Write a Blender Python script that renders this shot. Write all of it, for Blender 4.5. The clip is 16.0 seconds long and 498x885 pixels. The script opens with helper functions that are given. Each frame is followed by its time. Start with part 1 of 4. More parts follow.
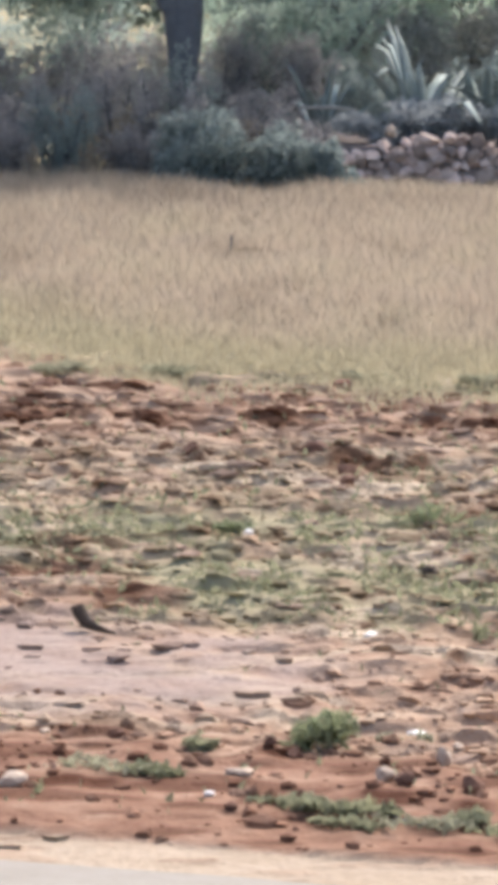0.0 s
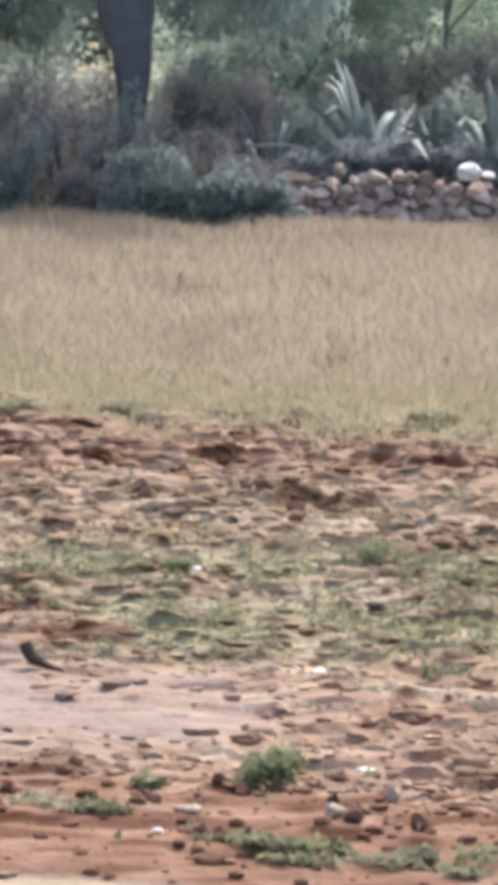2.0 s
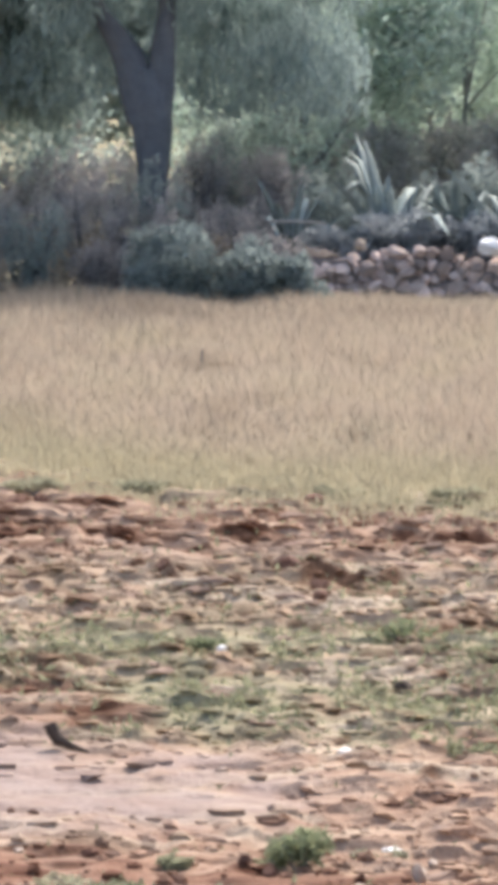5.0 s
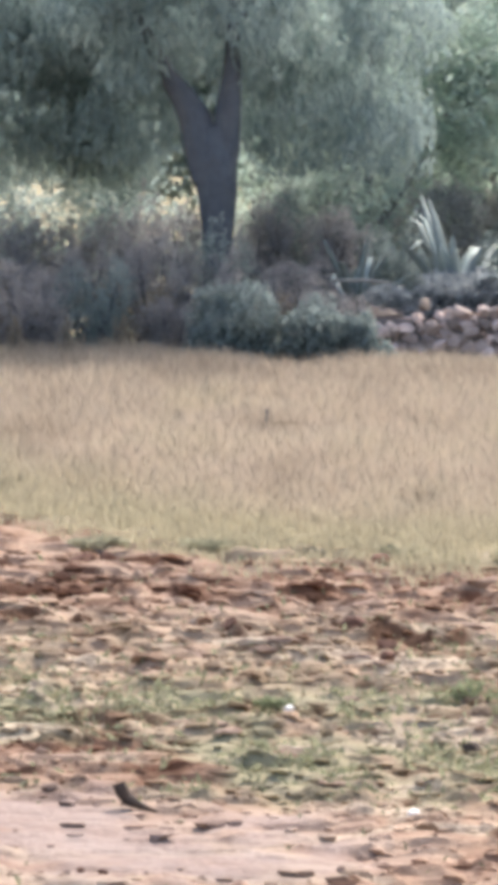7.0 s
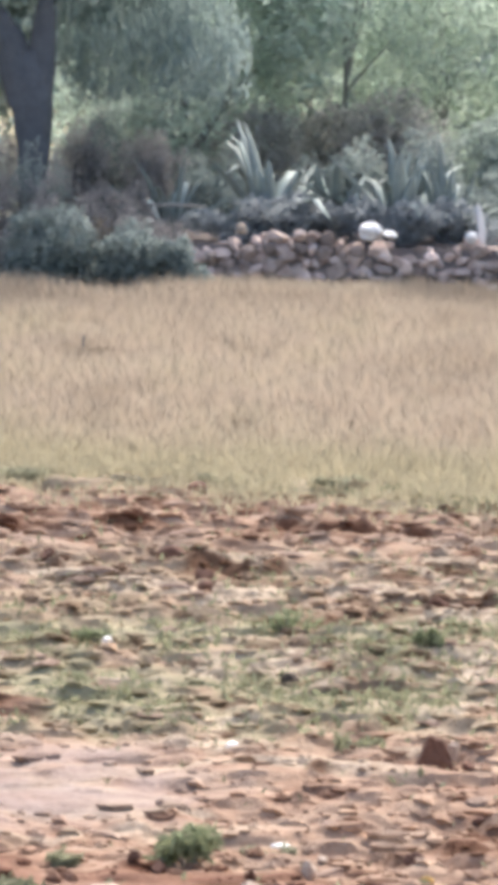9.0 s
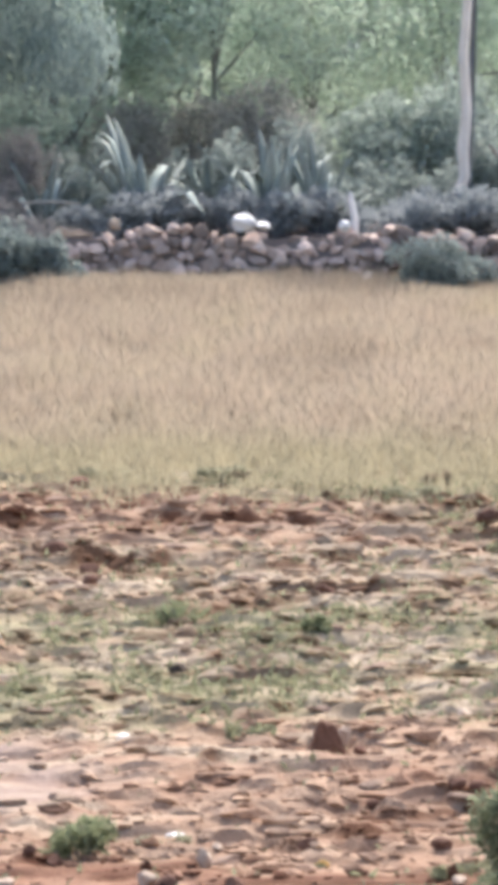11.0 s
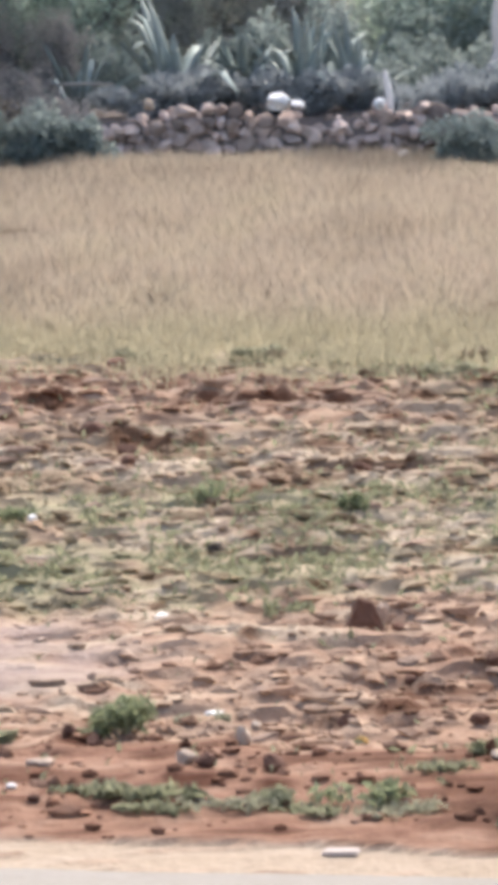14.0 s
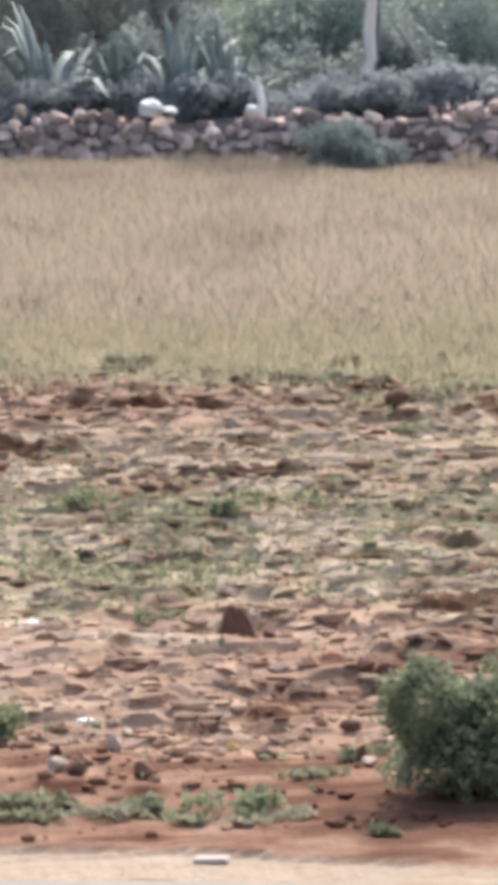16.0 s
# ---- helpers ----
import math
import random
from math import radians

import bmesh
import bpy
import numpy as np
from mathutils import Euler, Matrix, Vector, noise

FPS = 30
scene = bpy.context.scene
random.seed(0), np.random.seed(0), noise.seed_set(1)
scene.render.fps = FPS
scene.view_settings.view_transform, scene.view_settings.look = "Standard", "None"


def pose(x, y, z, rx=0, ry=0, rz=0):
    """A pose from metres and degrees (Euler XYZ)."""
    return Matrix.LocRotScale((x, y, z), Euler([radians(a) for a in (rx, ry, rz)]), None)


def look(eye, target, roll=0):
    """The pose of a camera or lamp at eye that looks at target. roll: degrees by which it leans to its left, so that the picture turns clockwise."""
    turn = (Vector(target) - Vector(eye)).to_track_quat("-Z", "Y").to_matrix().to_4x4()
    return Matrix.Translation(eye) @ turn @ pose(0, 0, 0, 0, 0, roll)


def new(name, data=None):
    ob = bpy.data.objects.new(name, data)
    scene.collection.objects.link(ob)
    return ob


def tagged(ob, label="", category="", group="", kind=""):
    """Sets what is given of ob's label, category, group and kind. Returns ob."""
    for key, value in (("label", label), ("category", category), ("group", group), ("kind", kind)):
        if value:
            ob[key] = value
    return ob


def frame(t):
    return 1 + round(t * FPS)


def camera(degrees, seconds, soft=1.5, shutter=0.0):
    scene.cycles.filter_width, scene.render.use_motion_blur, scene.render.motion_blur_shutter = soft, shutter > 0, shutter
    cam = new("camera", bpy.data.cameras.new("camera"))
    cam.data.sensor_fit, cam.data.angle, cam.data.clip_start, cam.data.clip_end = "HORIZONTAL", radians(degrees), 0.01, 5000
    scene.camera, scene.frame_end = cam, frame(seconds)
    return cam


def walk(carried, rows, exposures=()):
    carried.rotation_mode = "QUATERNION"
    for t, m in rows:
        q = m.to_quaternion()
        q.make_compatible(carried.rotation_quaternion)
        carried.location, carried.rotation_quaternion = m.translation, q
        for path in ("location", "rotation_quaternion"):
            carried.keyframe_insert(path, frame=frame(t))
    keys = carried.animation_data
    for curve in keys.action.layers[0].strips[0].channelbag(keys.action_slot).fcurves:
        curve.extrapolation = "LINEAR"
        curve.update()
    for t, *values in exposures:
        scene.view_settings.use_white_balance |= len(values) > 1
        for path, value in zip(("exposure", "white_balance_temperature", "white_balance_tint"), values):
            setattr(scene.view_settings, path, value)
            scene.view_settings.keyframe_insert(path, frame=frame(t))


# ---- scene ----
cam = camera(6.64, 16.0, soft=8.5)
ROWS = [
    (0.0, 0.071, -0.01, 5.434, 81.806, -0.824, 2.213),
    (0.5, 0.092, -0.006, 5.427, 82.014, -0.777, 2.058),
    (1.0, 0.073, -0.006, 5.425, 82.129, -0.903, 1.753),
    (1.5, 0.08, -0.004, 5.427, 82.224, -0.879, 1.601),
    (2.0, 0.074, -0.002, 5.425, 82.325, -0.92, 1.537),
    (2.5, 0.071, -0.012, 5.427, 82.434, -0.838, 1.689),
    (3.0, 0.083, -0.01, 5.422, 82.571, -0.786, 1.862),
    (3.2, 0.073, -0.007, 5.419, 82.617, -0.823, 1.925),
    (5.3, 0.06, -0.005, 5.474, 83.442, -0.453, 1.767),
    (5.5, 0.009, -0.019, 5.476, 83.528, -0.797, 1.546),
    (6.0, 0.022, -0.007, 5.482, 83.69, -0.818, -0.803),
    (6.5, -0.023, -0.006, 5.479, 83.882, -0.718, 1.375),
    (7.0, -0.036, 0.001, 5.49, 84.049, -0.744, 2.564),
    (7.5, -0.048, 0.008, 5.521, 83.936, -0.717, 2.002),
    (8.0, -0.03, -0.001, 5.522, 83.184, -0.888, 0.73),
    (8.5, -0.027, 0.0, 5.552, 83.076, -0.832, 0.375),
    (9.0, -0.048, 0.015, 5.593, 82.985, -0.893, 0.11),
    (9.5, -0.108, 0.019, 5.595, 83.059, -1.066, -0.418),
    (10.0, -0.082, 0.007, 5.577, 83.098, -0.466, -1.251),
    (10.2, -0.094, 0.011, 5.569, 83.07, -0.151, -1.629),
    (12.3, -0.02, 0.005, 5.521, 82.298, 1.721, -1.083),
    (12.5, -0.039, 0.011, 5.519, 82.103, 1.556, -0.99),
    (13.0, -0.031, 0.018, 5.52, 81.745, 1.669, -0.916),
    (13.5, -0.02, 0.005, 5.522, 81.506, 1.686, -0.989),
    (14.0, -0.032, 0.011, 5.527, 81.359, 1.512, -1.282),
    (14.5, -0.019, 0.016, 5.529, 81.275, 1.5, -1.578),
    (15.0, -0.022, -0.01, 5.541, 81.229, 1.447, -1.851),
    (15.5, -0.016, -0.019, 5.542, 81.263, 1.412, -2.194),
    (16.0, -0.013, -0.002, 5.539, 81.391, 1.3, -2.953),
]
walk(cam, [(t, pose(x, y, z, rx, ry, rz)) for t, x, y, z, rx, ry, rz in ROWS],
     exposures=[(0.0, 1.2), (3.0, 1.2), (5.5, 1.33), (10.0, 1.43), (12.5, 1.33), (16.0, 1.2)])

# ---- world and sun ----
world = bpy.data.worlds.new("hazy_sky")
scene.world = world
world.use_nodes = True
wn = world.node_tree
sky = wn.nodes.new("ShaderNodeTexSky")
sky.sky_type = 'NISHITA'
sky.sun_disc = False
sky.sun_elevation = radians(52)
sky.sun_rotation = radians(20)
sky.dust_density = 5.0
sky.air_density = 1.05
sky.ozone_density = 0.8
bg = wn.nodes["Background"]
bg.inputs["Strength"].default_value = 0.14
wn.links.new(sky.outputs[0], bg.inputs[0])
sun = new("sun", bpy.data.lights.new("sun", 'SUN'))
sun.data.energy = 1.5
sun.data.angle = radians(8.0)
sun.data.color = (1.0, 0.95, 0.89)
sd = Vector((math.sin(radians(20)) * math.cos(radians(52)), math.cos(radians(20)) * math.cos(radians(52)), math.sin(radians(52))))
sun.matrix_world = look(sd * 50, (0, 0, 0))

# ---- noise and zones ----
rng = np.random.default_rng(7)


def vnoise(x, y, seed=0):
    """Smooth value noise in 0..1 over arrays."""
    x, y = np.asarray(x, float), np.asarray(y, float)
    xi, yi = np.floor(x), np.floor(y)
    fx, fy = x - xi, y - yi
    fx, fy = fx * fx * (3 - 2 * fx), fy * fy * (3 - 2 * fy)

    def hsh(a, b):
        s = np.sin(a * 127.1 + b * 311.7 + seed * 74.7) * 43758.5453
        return s - np.floor(s)
    a, b, c, d = hsh(xi, yi), hsh(xi + 1, yi), hsh(xi, yi + 1), hsh(xi + 1, yi + 1)
    return (a * (1 - fx) + b * fx) * (1 - fy) + (c * (1 - fx) + d * fx) * fy


def fbm(x, y, seed=0, octaves=3):
    v, amp, tot = 0, 1.0, 0
    for k in range(octaves):
        v = v + amp * vnoise(x * 2 ** k, y * 2 ** k, seed + 13 * k)
        tot += amp
        amp *= 0.5
    return v / tot


def step(a, b, v):
    k = np.clip((v - a) / (b - a), 0, 1)
    return k * k * (3 - 2 * k)


def verge_line(x):
    x = np.clip(x, -8, 8)
    return 22.5 - 0.2 * (x + 0.7) - 0.03 * (x + 0.7) ** 2


def road_line(x):
    return 21.6 - 0.2 * np.clip(x, -8, 8)


def grass_line(x):
    x = np.asarray(x, float)
    return 41.6 - 0.42 * np.clip(x + 0.5, -6, 12) + 0.5 * np.clip(-2.2 - x, 0, 4) + 0.9 * (fbm(x * 0.8, x * 0 + 3.3, 5) - 0.5)


def berm_line(x):
    return 24.75 - 0.2 * np.clip(x + 0.7, -8, 9)


def zones(x, y):
    """Shares of bare sand, red bank, weedy soil and pale verge at a place."""
    n1 = fbm(x * 0.9, y * 0.5, 21) - 0.5
    n2 = fbm(x * 3.0, y * 1.8, 22) - 0.5
    e = ((x + 2.6) / 2.35) ** 2 + ((y - 27.4) / 1.75) ** 2
    sand = (1 - step(0.45, 1.5, e + 0.8 * n1 + 0.8 * n2)) * (1 - 0.55 * step(0.02, 0.2, fbm(x * 2.2, y * 2.6, 27) - 0.5))
    bl, vl = berm_line(x), verge_line(x)
    red = (1 - step(bl - 0.35, bl + 0.45, y + 1.2 * n1 + 0.8 * n2)) * step(vl - 0.02, vl + 0.06, y + 0.12 * n2)
    red = np.maximum(red, 0.75 * (1 - step(0.0, 0.7, np.abs(y - 27.6 + 0.25 * x) + 1.5 * n2)) * step(0.3, 1.4, x))
    bare = 1 - step(0.5, 1.3, ((x + 2.9) / 1.5) ** 2 + ((y - 30.2) / 0.95) ** 2 + 1.2 * n2)
    red = np.maximum(red, 0.45 * bare)
    weed = step(28.4, 30.2, y + 1.5 * n1) * (1 - 0.68 * step(33.2, 34.8, y + 2 * n1)) * (1 - step(36.6, 38.6, y + 2 * n1)) * (0.2 + 1.3 * np.clip(0.42 + n1 + 1.4 * n2, 0, 1))
    weed = np.maximum(weed, 0.8 * step(-1.0, 0.6, y - grass_line(x) + 0.8 * n2))
    weed = np.maximum(weed, 0.55 * step(1.5, 3.0, x) * step(33, 35, y) * np.clip(0.6 + 2 * n2, 0, 1))
    weed = np.maximum(weed, step(62.5, 64, y))
    pale = (1 - step(vl - 0.03, vl + 0.02, y + 0.14 * n2)) * (1 - 0.45 * step(0.12, 0.2, fbm(x * 2.0, y * 9, 24) - 0.5))
    return sand, red, np.clip(weed, 0, 1) * (1 - 0.85 * bare), pale


# turned furrow edges: from x, to x, y and height
FAR_EDGES = ((-4.6, -2.94, 38.94, 0.11), (-3.59, -3.25, 41.14, 0.12), (-3.19, -2.4, 41.24, 0.05), (-2.39, -2.07, 38.94, 0.08), (-1.52, -0.89, 39.06, 0.12), (-1.79, -1.58, 36.17, 0.12),
             (-1.48, -1.27, 36.21, 0.08), (-1.19, -0.39, 36.65, 0.08), (-0.6, 0.02, 36.39, 0.1), (0.05, 0.32, 36.61, 0.06), (-2.71, -2.47, 36.71, 0.06), (-2.22, -1.9, 37.11, 0.06),
             (0.18, 0.46, 39.23, 0.08), (0.54, 1.23, 38.7, 0.14), (1.35, 1.66, 38.84, 0.1), (2.11, 2.59, 39.08, 0.05), (2.7, 3.6, 39.55, 0.07), (3.01, 3.24, 38.33, 0.08),
             (1.79, 2.05, 37.42, 0.05), (1.43, 1.66, 34.78, 0.08), (0.55, 0.79, 33.73, 0.05), (-4.2, -3.3, 37.4, 0.06), (3.6, 4.4, 37.9, 0.06))
NEAR_EDGES = ((-2.84, -2.61, 31.13, 0.028), (-2.21, -1.75, 29.95, 0.039), (-2.9, -2.41, 29.03, 0.028), (0.86, 1.09, 29.66, 0.022), (1.21, 1.62, 25.69, 0.022), (0.34, 0.53, 27.58, 0.028),
              (1.12, 1.51, 25.3, 0.022), (-0.78, -0.46, 24.64, 0.022), (-0.16, 0.2, 23.59, 0.019), (0.38, 0.6, 23.47, 0.019), (1.88, 2.19, 26.51, 0.028), (0.48, 0.94, 31.65, 0.022),
              (-2.2, -1.5, 23.75, 0.028), (2.5, 3.3, 28.9, 0.033))
# flattened pale straw and dry crust: from x, to x, y and depth
CHAFF = ((-2.66, -1.96, 30.3, 0.3), (-2.0, -1.84, 31.95, 0.5), (-0.72, -0.48, 31.85, 0.3), (-0.3, -0.07, 31.95, 0.35), (-0.29, -0.06, 28.44, 0.35), (-1.6, -0.98, 27.48, 0.25), (-0.9, -0.64, 30.86, 0.25),
         (-3.36, -3.12, 33.65, 0.3), (0.46, 1.05, 31.71, 0.35), (1.5, 1.76, 31.5, 0.6), (1.97, 2.35, 32.1, 0.38), (1.8, 2.01, 32.59, 0.3), (-0.7, -0.44, 31.85, 0.25), (-1.18, -0.83, 30.88, 0.4),
         (2.16, 2.36, 29.45, 0.28), (0.17, 0.46, 32.19, 0.2))


def stretch(x, a, b):
    return step(a - 0.07, a + 0.09, x) * (1 - step(b - 0.09, b + 0.07, x))


def scarps(x, y):
    """Turned furrow edges: their height, and where shade is painted into the soil colour."""
    ridge, painted_shade = 0, 0
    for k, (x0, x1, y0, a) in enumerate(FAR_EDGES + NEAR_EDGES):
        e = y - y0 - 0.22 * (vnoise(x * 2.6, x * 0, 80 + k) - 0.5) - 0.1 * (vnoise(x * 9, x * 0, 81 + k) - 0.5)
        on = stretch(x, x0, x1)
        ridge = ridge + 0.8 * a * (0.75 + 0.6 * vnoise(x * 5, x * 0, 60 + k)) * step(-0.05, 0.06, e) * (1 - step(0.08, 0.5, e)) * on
        # shade painted along the face of each edge
        painted_shade = np.maximum(painted_shade, step(-0.2, -0.1, e) * (1 - step(0.05, 0.12, e)) * on)
    # scattered streaks, painted dark like the undersides of clods
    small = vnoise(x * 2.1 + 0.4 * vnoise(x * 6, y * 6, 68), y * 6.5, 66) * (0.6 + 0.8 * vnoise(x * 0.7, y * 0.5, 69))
    # the bush's cast shadow, painted as a dark oval on the bank
    bush_shadow = (x - 1.95) ** 2 / 0.45 + (y - 22.75) ** 2 / 0.5 + 0.8 * (vnoise(x * 4, y * 4, 67) - 0.5)
    painted_shade = np.maximum(painted_shade, 0.6 * (1 - step(0.7, 1.2, bush_shadow)))
    return ridge, np.maximum(painted_shade, 0.7 * step(0.66, 0.78, small)) * (y < grass_line(x) + 1)


def chaff(x, y):
    """Where pale dry straw and crust lie on the soil."""
    c = 0
    for k, (x0, x1, y0, d) in enumerate(CHAFF):
        e = np.abs(y - y0 - 0.25 * (vnoise(x * 3, x * 0, 40 + k) - 0.5)) / (0.5 * d) + 0.7 * (vnoise(x * 7, y * 5, 39) - 0.5)
        c = np.maximum(c, stretch(x, x0, x1) * (1 - step(0.6, 1.1, e)))
    n = vnoise(x * 1.5 + 0.5 * vnoise(x * 5, y * 5, 46), y * 5.2, 47) * (0.55 + 0.8 * vnoise(x * 0.6, y * 0.5, 48))
    c = np.maximum(c, 0.75 * step(0.58, 0.72, n) * step(24.5, 26, y) * (1 - step(36, 40, y)))
    return np.maximum(c, 0.85 * step(0.5, 3.0, y - grass_line(x)) * (1 - step(61.5, 62.5, y)))


def height(x, y):
    """Ground height: tilled furrows and clods, a smooth sandy patch and a low bank."""
    x, y = np.asarray(x, float), np.asarray(y, float)
    sand, red, weed, pale = zones(x, y)
    gl = grass_line(x)
    near = step(18, 23, y) * (1 - step(60, 75, y)) * (1 - step(9, 16, np.abs(x)))
    wob = y + 0.5 * (vnoise(x * 0.35, y * 0.2, 3) - 0.5)
    fur = np.abs(vnoise(x * 0.55, wob * 1.5, 31) - 0.5) * 2
    clod = vnoise(x * 3.9, y * 6.8, 32)
    fine = vnoise(x * 6, y * 10, 33)
    h = 0.03 * (fur - 0.5) + 0.06 * (step(0.38, 0.7, clod) - 0.5) + 0.035 * (fine - 0.5)
    long = vnoise(x * 1.7, y * 5.6 + 0.8 * vnoise(x * 0.8, y * 0.6, 36), 35)
    h = h + 0.065 * (step(0.42, 0.58, long) - 0.5)
    till = step(24.0, 25.5, y) * (1 - step(-0.4, 1.5, y - gl))
    amp = 0.3 + 0.6 * till + 0.1 * step(34, 36, y) * (1 - step(-0.3, 0.8, y - gl))
    amp = amp * (1 - 0.75 * sand) * (1 - 0.25 * red) * (1 - 0.92 * pale)
    ridge = scarps(x, y)[0]
    bank = 0.05 * red * step(22.6, 23.4, y) - 0.03 * pale
    return near * (h * amp + ridge * (1 - step(6, 9, np.abs(x))) + bank)


# ---- materials ----
def nodes_of(name):
    m = bpy.data.materials.new(name)
    m.use_nodes = True
    nt = m.node_tree
    return m, nt, nt.nodes["Principled BSDF"]


def ramp(nt, fac, stops):
    r = nt.nodes.new("ShaderNodeValToRGB")
    while len(r.color_ramp.elements) < len(stops):
        r.color_ramp.elements.new(0.5)
    for el, (p, c) in zip(r.color_ramp.elements, stops):
        el.position, el.color = p, (*c, 1)
    nt.links.new(fac, r.inputs[0])
    return r.outputs[0]


def noise_node(nt, scale, detail=4.0, rough=0.6, stretch=(1, 1, 1)):
    tc = nt.nodes.new("ShaderNodeNewGeometry")
    mp = nt.nodes.new("ShaderNodeMapping")
    mp.inputs["Scale"].default_value = stretch
    nt.links.new(tc.outputs["Position"], mp.inputs[0])
    n = nt.nodes.new("ShaderNodeTexNoise")
    n.inputs["Scale"].default_value = scale
    n.inputs["Detail"].default_value = detail
    n.inputs["Roughness"].default_value = rough
    nt.links.new(mp.outputs[0], n.inputs["Vector"])
    return n.outputs["Fac"]


def mix(nt, fac, a, b, mode='MIX'):
    m = nt.nodes.new("ShaderNodeMix")
    m.data_type, m.blend_type = 'RGBA', mode
    for sock, val in ((m.inputs["Factor"], fac), (m.inputs[6], a), (m.inputs[7], b)):
        if isinstance(val, bpy.types.NodeSocket):
            nt.links.new(val, sock)
        elif isinstance(val, tuple):
            sock.default_value = (*val, 1)
        else:
            sock.default_value = val
    return m.outputs[2]


def bump(nt, bsdf, fac, strength, distance):
    b = nt.nodes.new("ShaderNodeBump")
    b.inputs["Strength"].default_value = strength
    b.inputs["Distance"].default_value = distance
    nt.links.new(fac, b.inputs["Height"])
    nt.links.new(b.outputs[0], bsdf.inputs["Normal"])


def plain(name, dark, light, scale=6.0, rough=0.9, relief=0.01, island=False, obj=False, spread=0.5):
    """A weathered matt surface between two colours, with two sizes of variation."""
    m, nt, b = nodes_of(name)
    n1 = noise_node(nt, scale)
    col = ramp(nt, n1, [(0.3, dark), (0.7, light)])
    n2 = noise_node(nt, scale * 7, 2)
    col = mix(nt, 0.35, col, ramp(nt, n2, [(0.3, dark), (0.75, light)]))
    if island or obj:
        if island:
            g = nt.nodes.new("ShaderNodeNewGeometry").outputs["Random Per Island"]
        else:
            g = nt.nodes.new("ShaderNodeObjectInfo").outputs["Random"]
        lo, hi = 1 - spread, 1 + spread
        col = mix(nt, 1.0, col, ramp(nt, g, [(0.0, (lo, lo, lo)), (1.0, (hi, hi, hi))]), 'MULTIPLY')
    nt.links.new(col, b.inputs["Base Color"])
    b.inputs["Roughness"].default_value = rough
    b.inputs["Specular IOR Level"].default_value = 0.2
    if relief:
        bump(nt, b, n2, 0.6, relief)
    return m


def soil_material(name, loose=False):
    m, nt, b = nodes_of(name)
    big = noise_node(nt, 1.6, 5, 0.65, (1, 1.6, 1))
    small = noise_node(nt, 14, 4, 0.7)
    base = ramp(nt, big, [(0.3, (0.215, 0.125, 0.085)), (0.5, (0.330, 0.227, 0.165)), (0.72, (0.405, 0.305, 0.230))])

    def share(key):
        a = nt.nodes.new("ShaderNodeAttribute")
        a.attribute_name = key
        return a.outputs["Fac"]
    col = mix(nt, share("weed"), base, ramp(nt, big, [(0.3, (0.210, 0.198, 0.122)), (0.7, (0.340, 0.298, 0.204))]))
    col = mix(nt, share("red"), col, ramp(nt, big, [(0.3, (0.152, 0.078, 0.054)), (0.52, (0.228, 0.132, 0.092)), (0.72, (0.308, 0.212, 0.160))]))
    col = mix(nt, share("sand"), col, ramp(nt, big, [(0.3, (0.244, 0.178, 0.152)), (0.7, (0.304, 0.244, 0.219))]))
    col = mix(nt, share("pale"), col, ramp(nt, big, [(0.3, (0.296, 0.234, 0.176)), (0.7, (0.368, 0.300, 0.236))]))
    col = mix(nt, share("chaff"), col, ramp(nt, small, [(0.3, (0.344, 0.272, 0.200)), (0.7, (0.480, 0.400, 0.312))]))
    # painted shade: a dark reddish brown multiplied into the soil colour
    col = mix(nt, share("painted_shade"), col, mix(nt, 1.0, col, (0.36, 0.26, 0.22), 'MULTIPLY'))
    col = mix(nt, 0.5, col, ramp(nt, small, [(0.25, (0.55, 0.5, 0.48)), (0.5, (1, 1, 1)), (0.8, (1.25, 1.22, 1.2))]), 'MULTIPLY')
    if loose:
        g = nt.nodes.new("ShaderNodeNewGeometry").outputs["Random Per Island"]
        col = mix(nt, 1.0, col, ramp(nt, g, [(0.0, (0.66, 0.56, 0.52)), (0.35, (1, 1, 1)), (1.0, (1.3, 1.28, 1.25))]), 'MULTIPLY')
    nt.links.new(col, b.inputs["Base Color"])
    b.inputs["Roughness"].default_value = 0.95
    b.inputs["Specular IOR Level"].default_value = 0.1
    bump(nt, b, small, 0.8, 0.03)
    return m


def grass_material():
    m, nt, b = nodes_of("dry_grass")
    patch = noise_node(nt, 0.5, 5, 0.68, (1, 0.5, 1))
    col = ramp(nt, patch, [(0.32, (0.362, 0.308, 0.246)), (0.5, (0.456, 0.394, 0.322)), (0.68, (0.452, 0.40, 0.307))])
    a = nt.nodes.new("ShaderNodeAttribute")
    a.attribute_name = "weed"
    col = mix(nt, a.outputs["Fac"], col, (0.400, 0.368, 0.268))
    g = nt.nodes.new("ShaderNodeNewGeometry").outputs["Random Per Island"]
    col = mix(nt, 1.0, col, ramp(nt, g, [(0.0, (0.84, 0.84, 0.83)), (1.0, (1.15, 1.12, 1.09))]), 'MULTIPLY')
    nt.links.new(col, b.inputs["Base Color"])
    b.inputs["Roughness"].default_value = 0.8
    b.inputs["Specular IOR Level"].default_value = 0.15
    see_through(m, 0.5)
    return m


def see_through(m, share):
    """Lets part of the light through thin leaves."""
    nt = m.node_tree
    b = nt.nodes["Principled BSDF"]
    t = nt.nodes.new("ShaderNodeBsdfTranslucent")
    nt.links.new(b.inputs["Base Color"].links[0].from_socket, t.inputs["Color"])
    x = nt.nodes.new("ShaderNodeMixShader")
    x.inputs[0].default_value = share
    nt.links.new(b.outputs[0], x.inputs[1])
    nt.links.new(t.outputs[0], x.inputs[2])
    nt.links.new(x.outputs[0], nt.nodes["Material Output"].inputs[0])


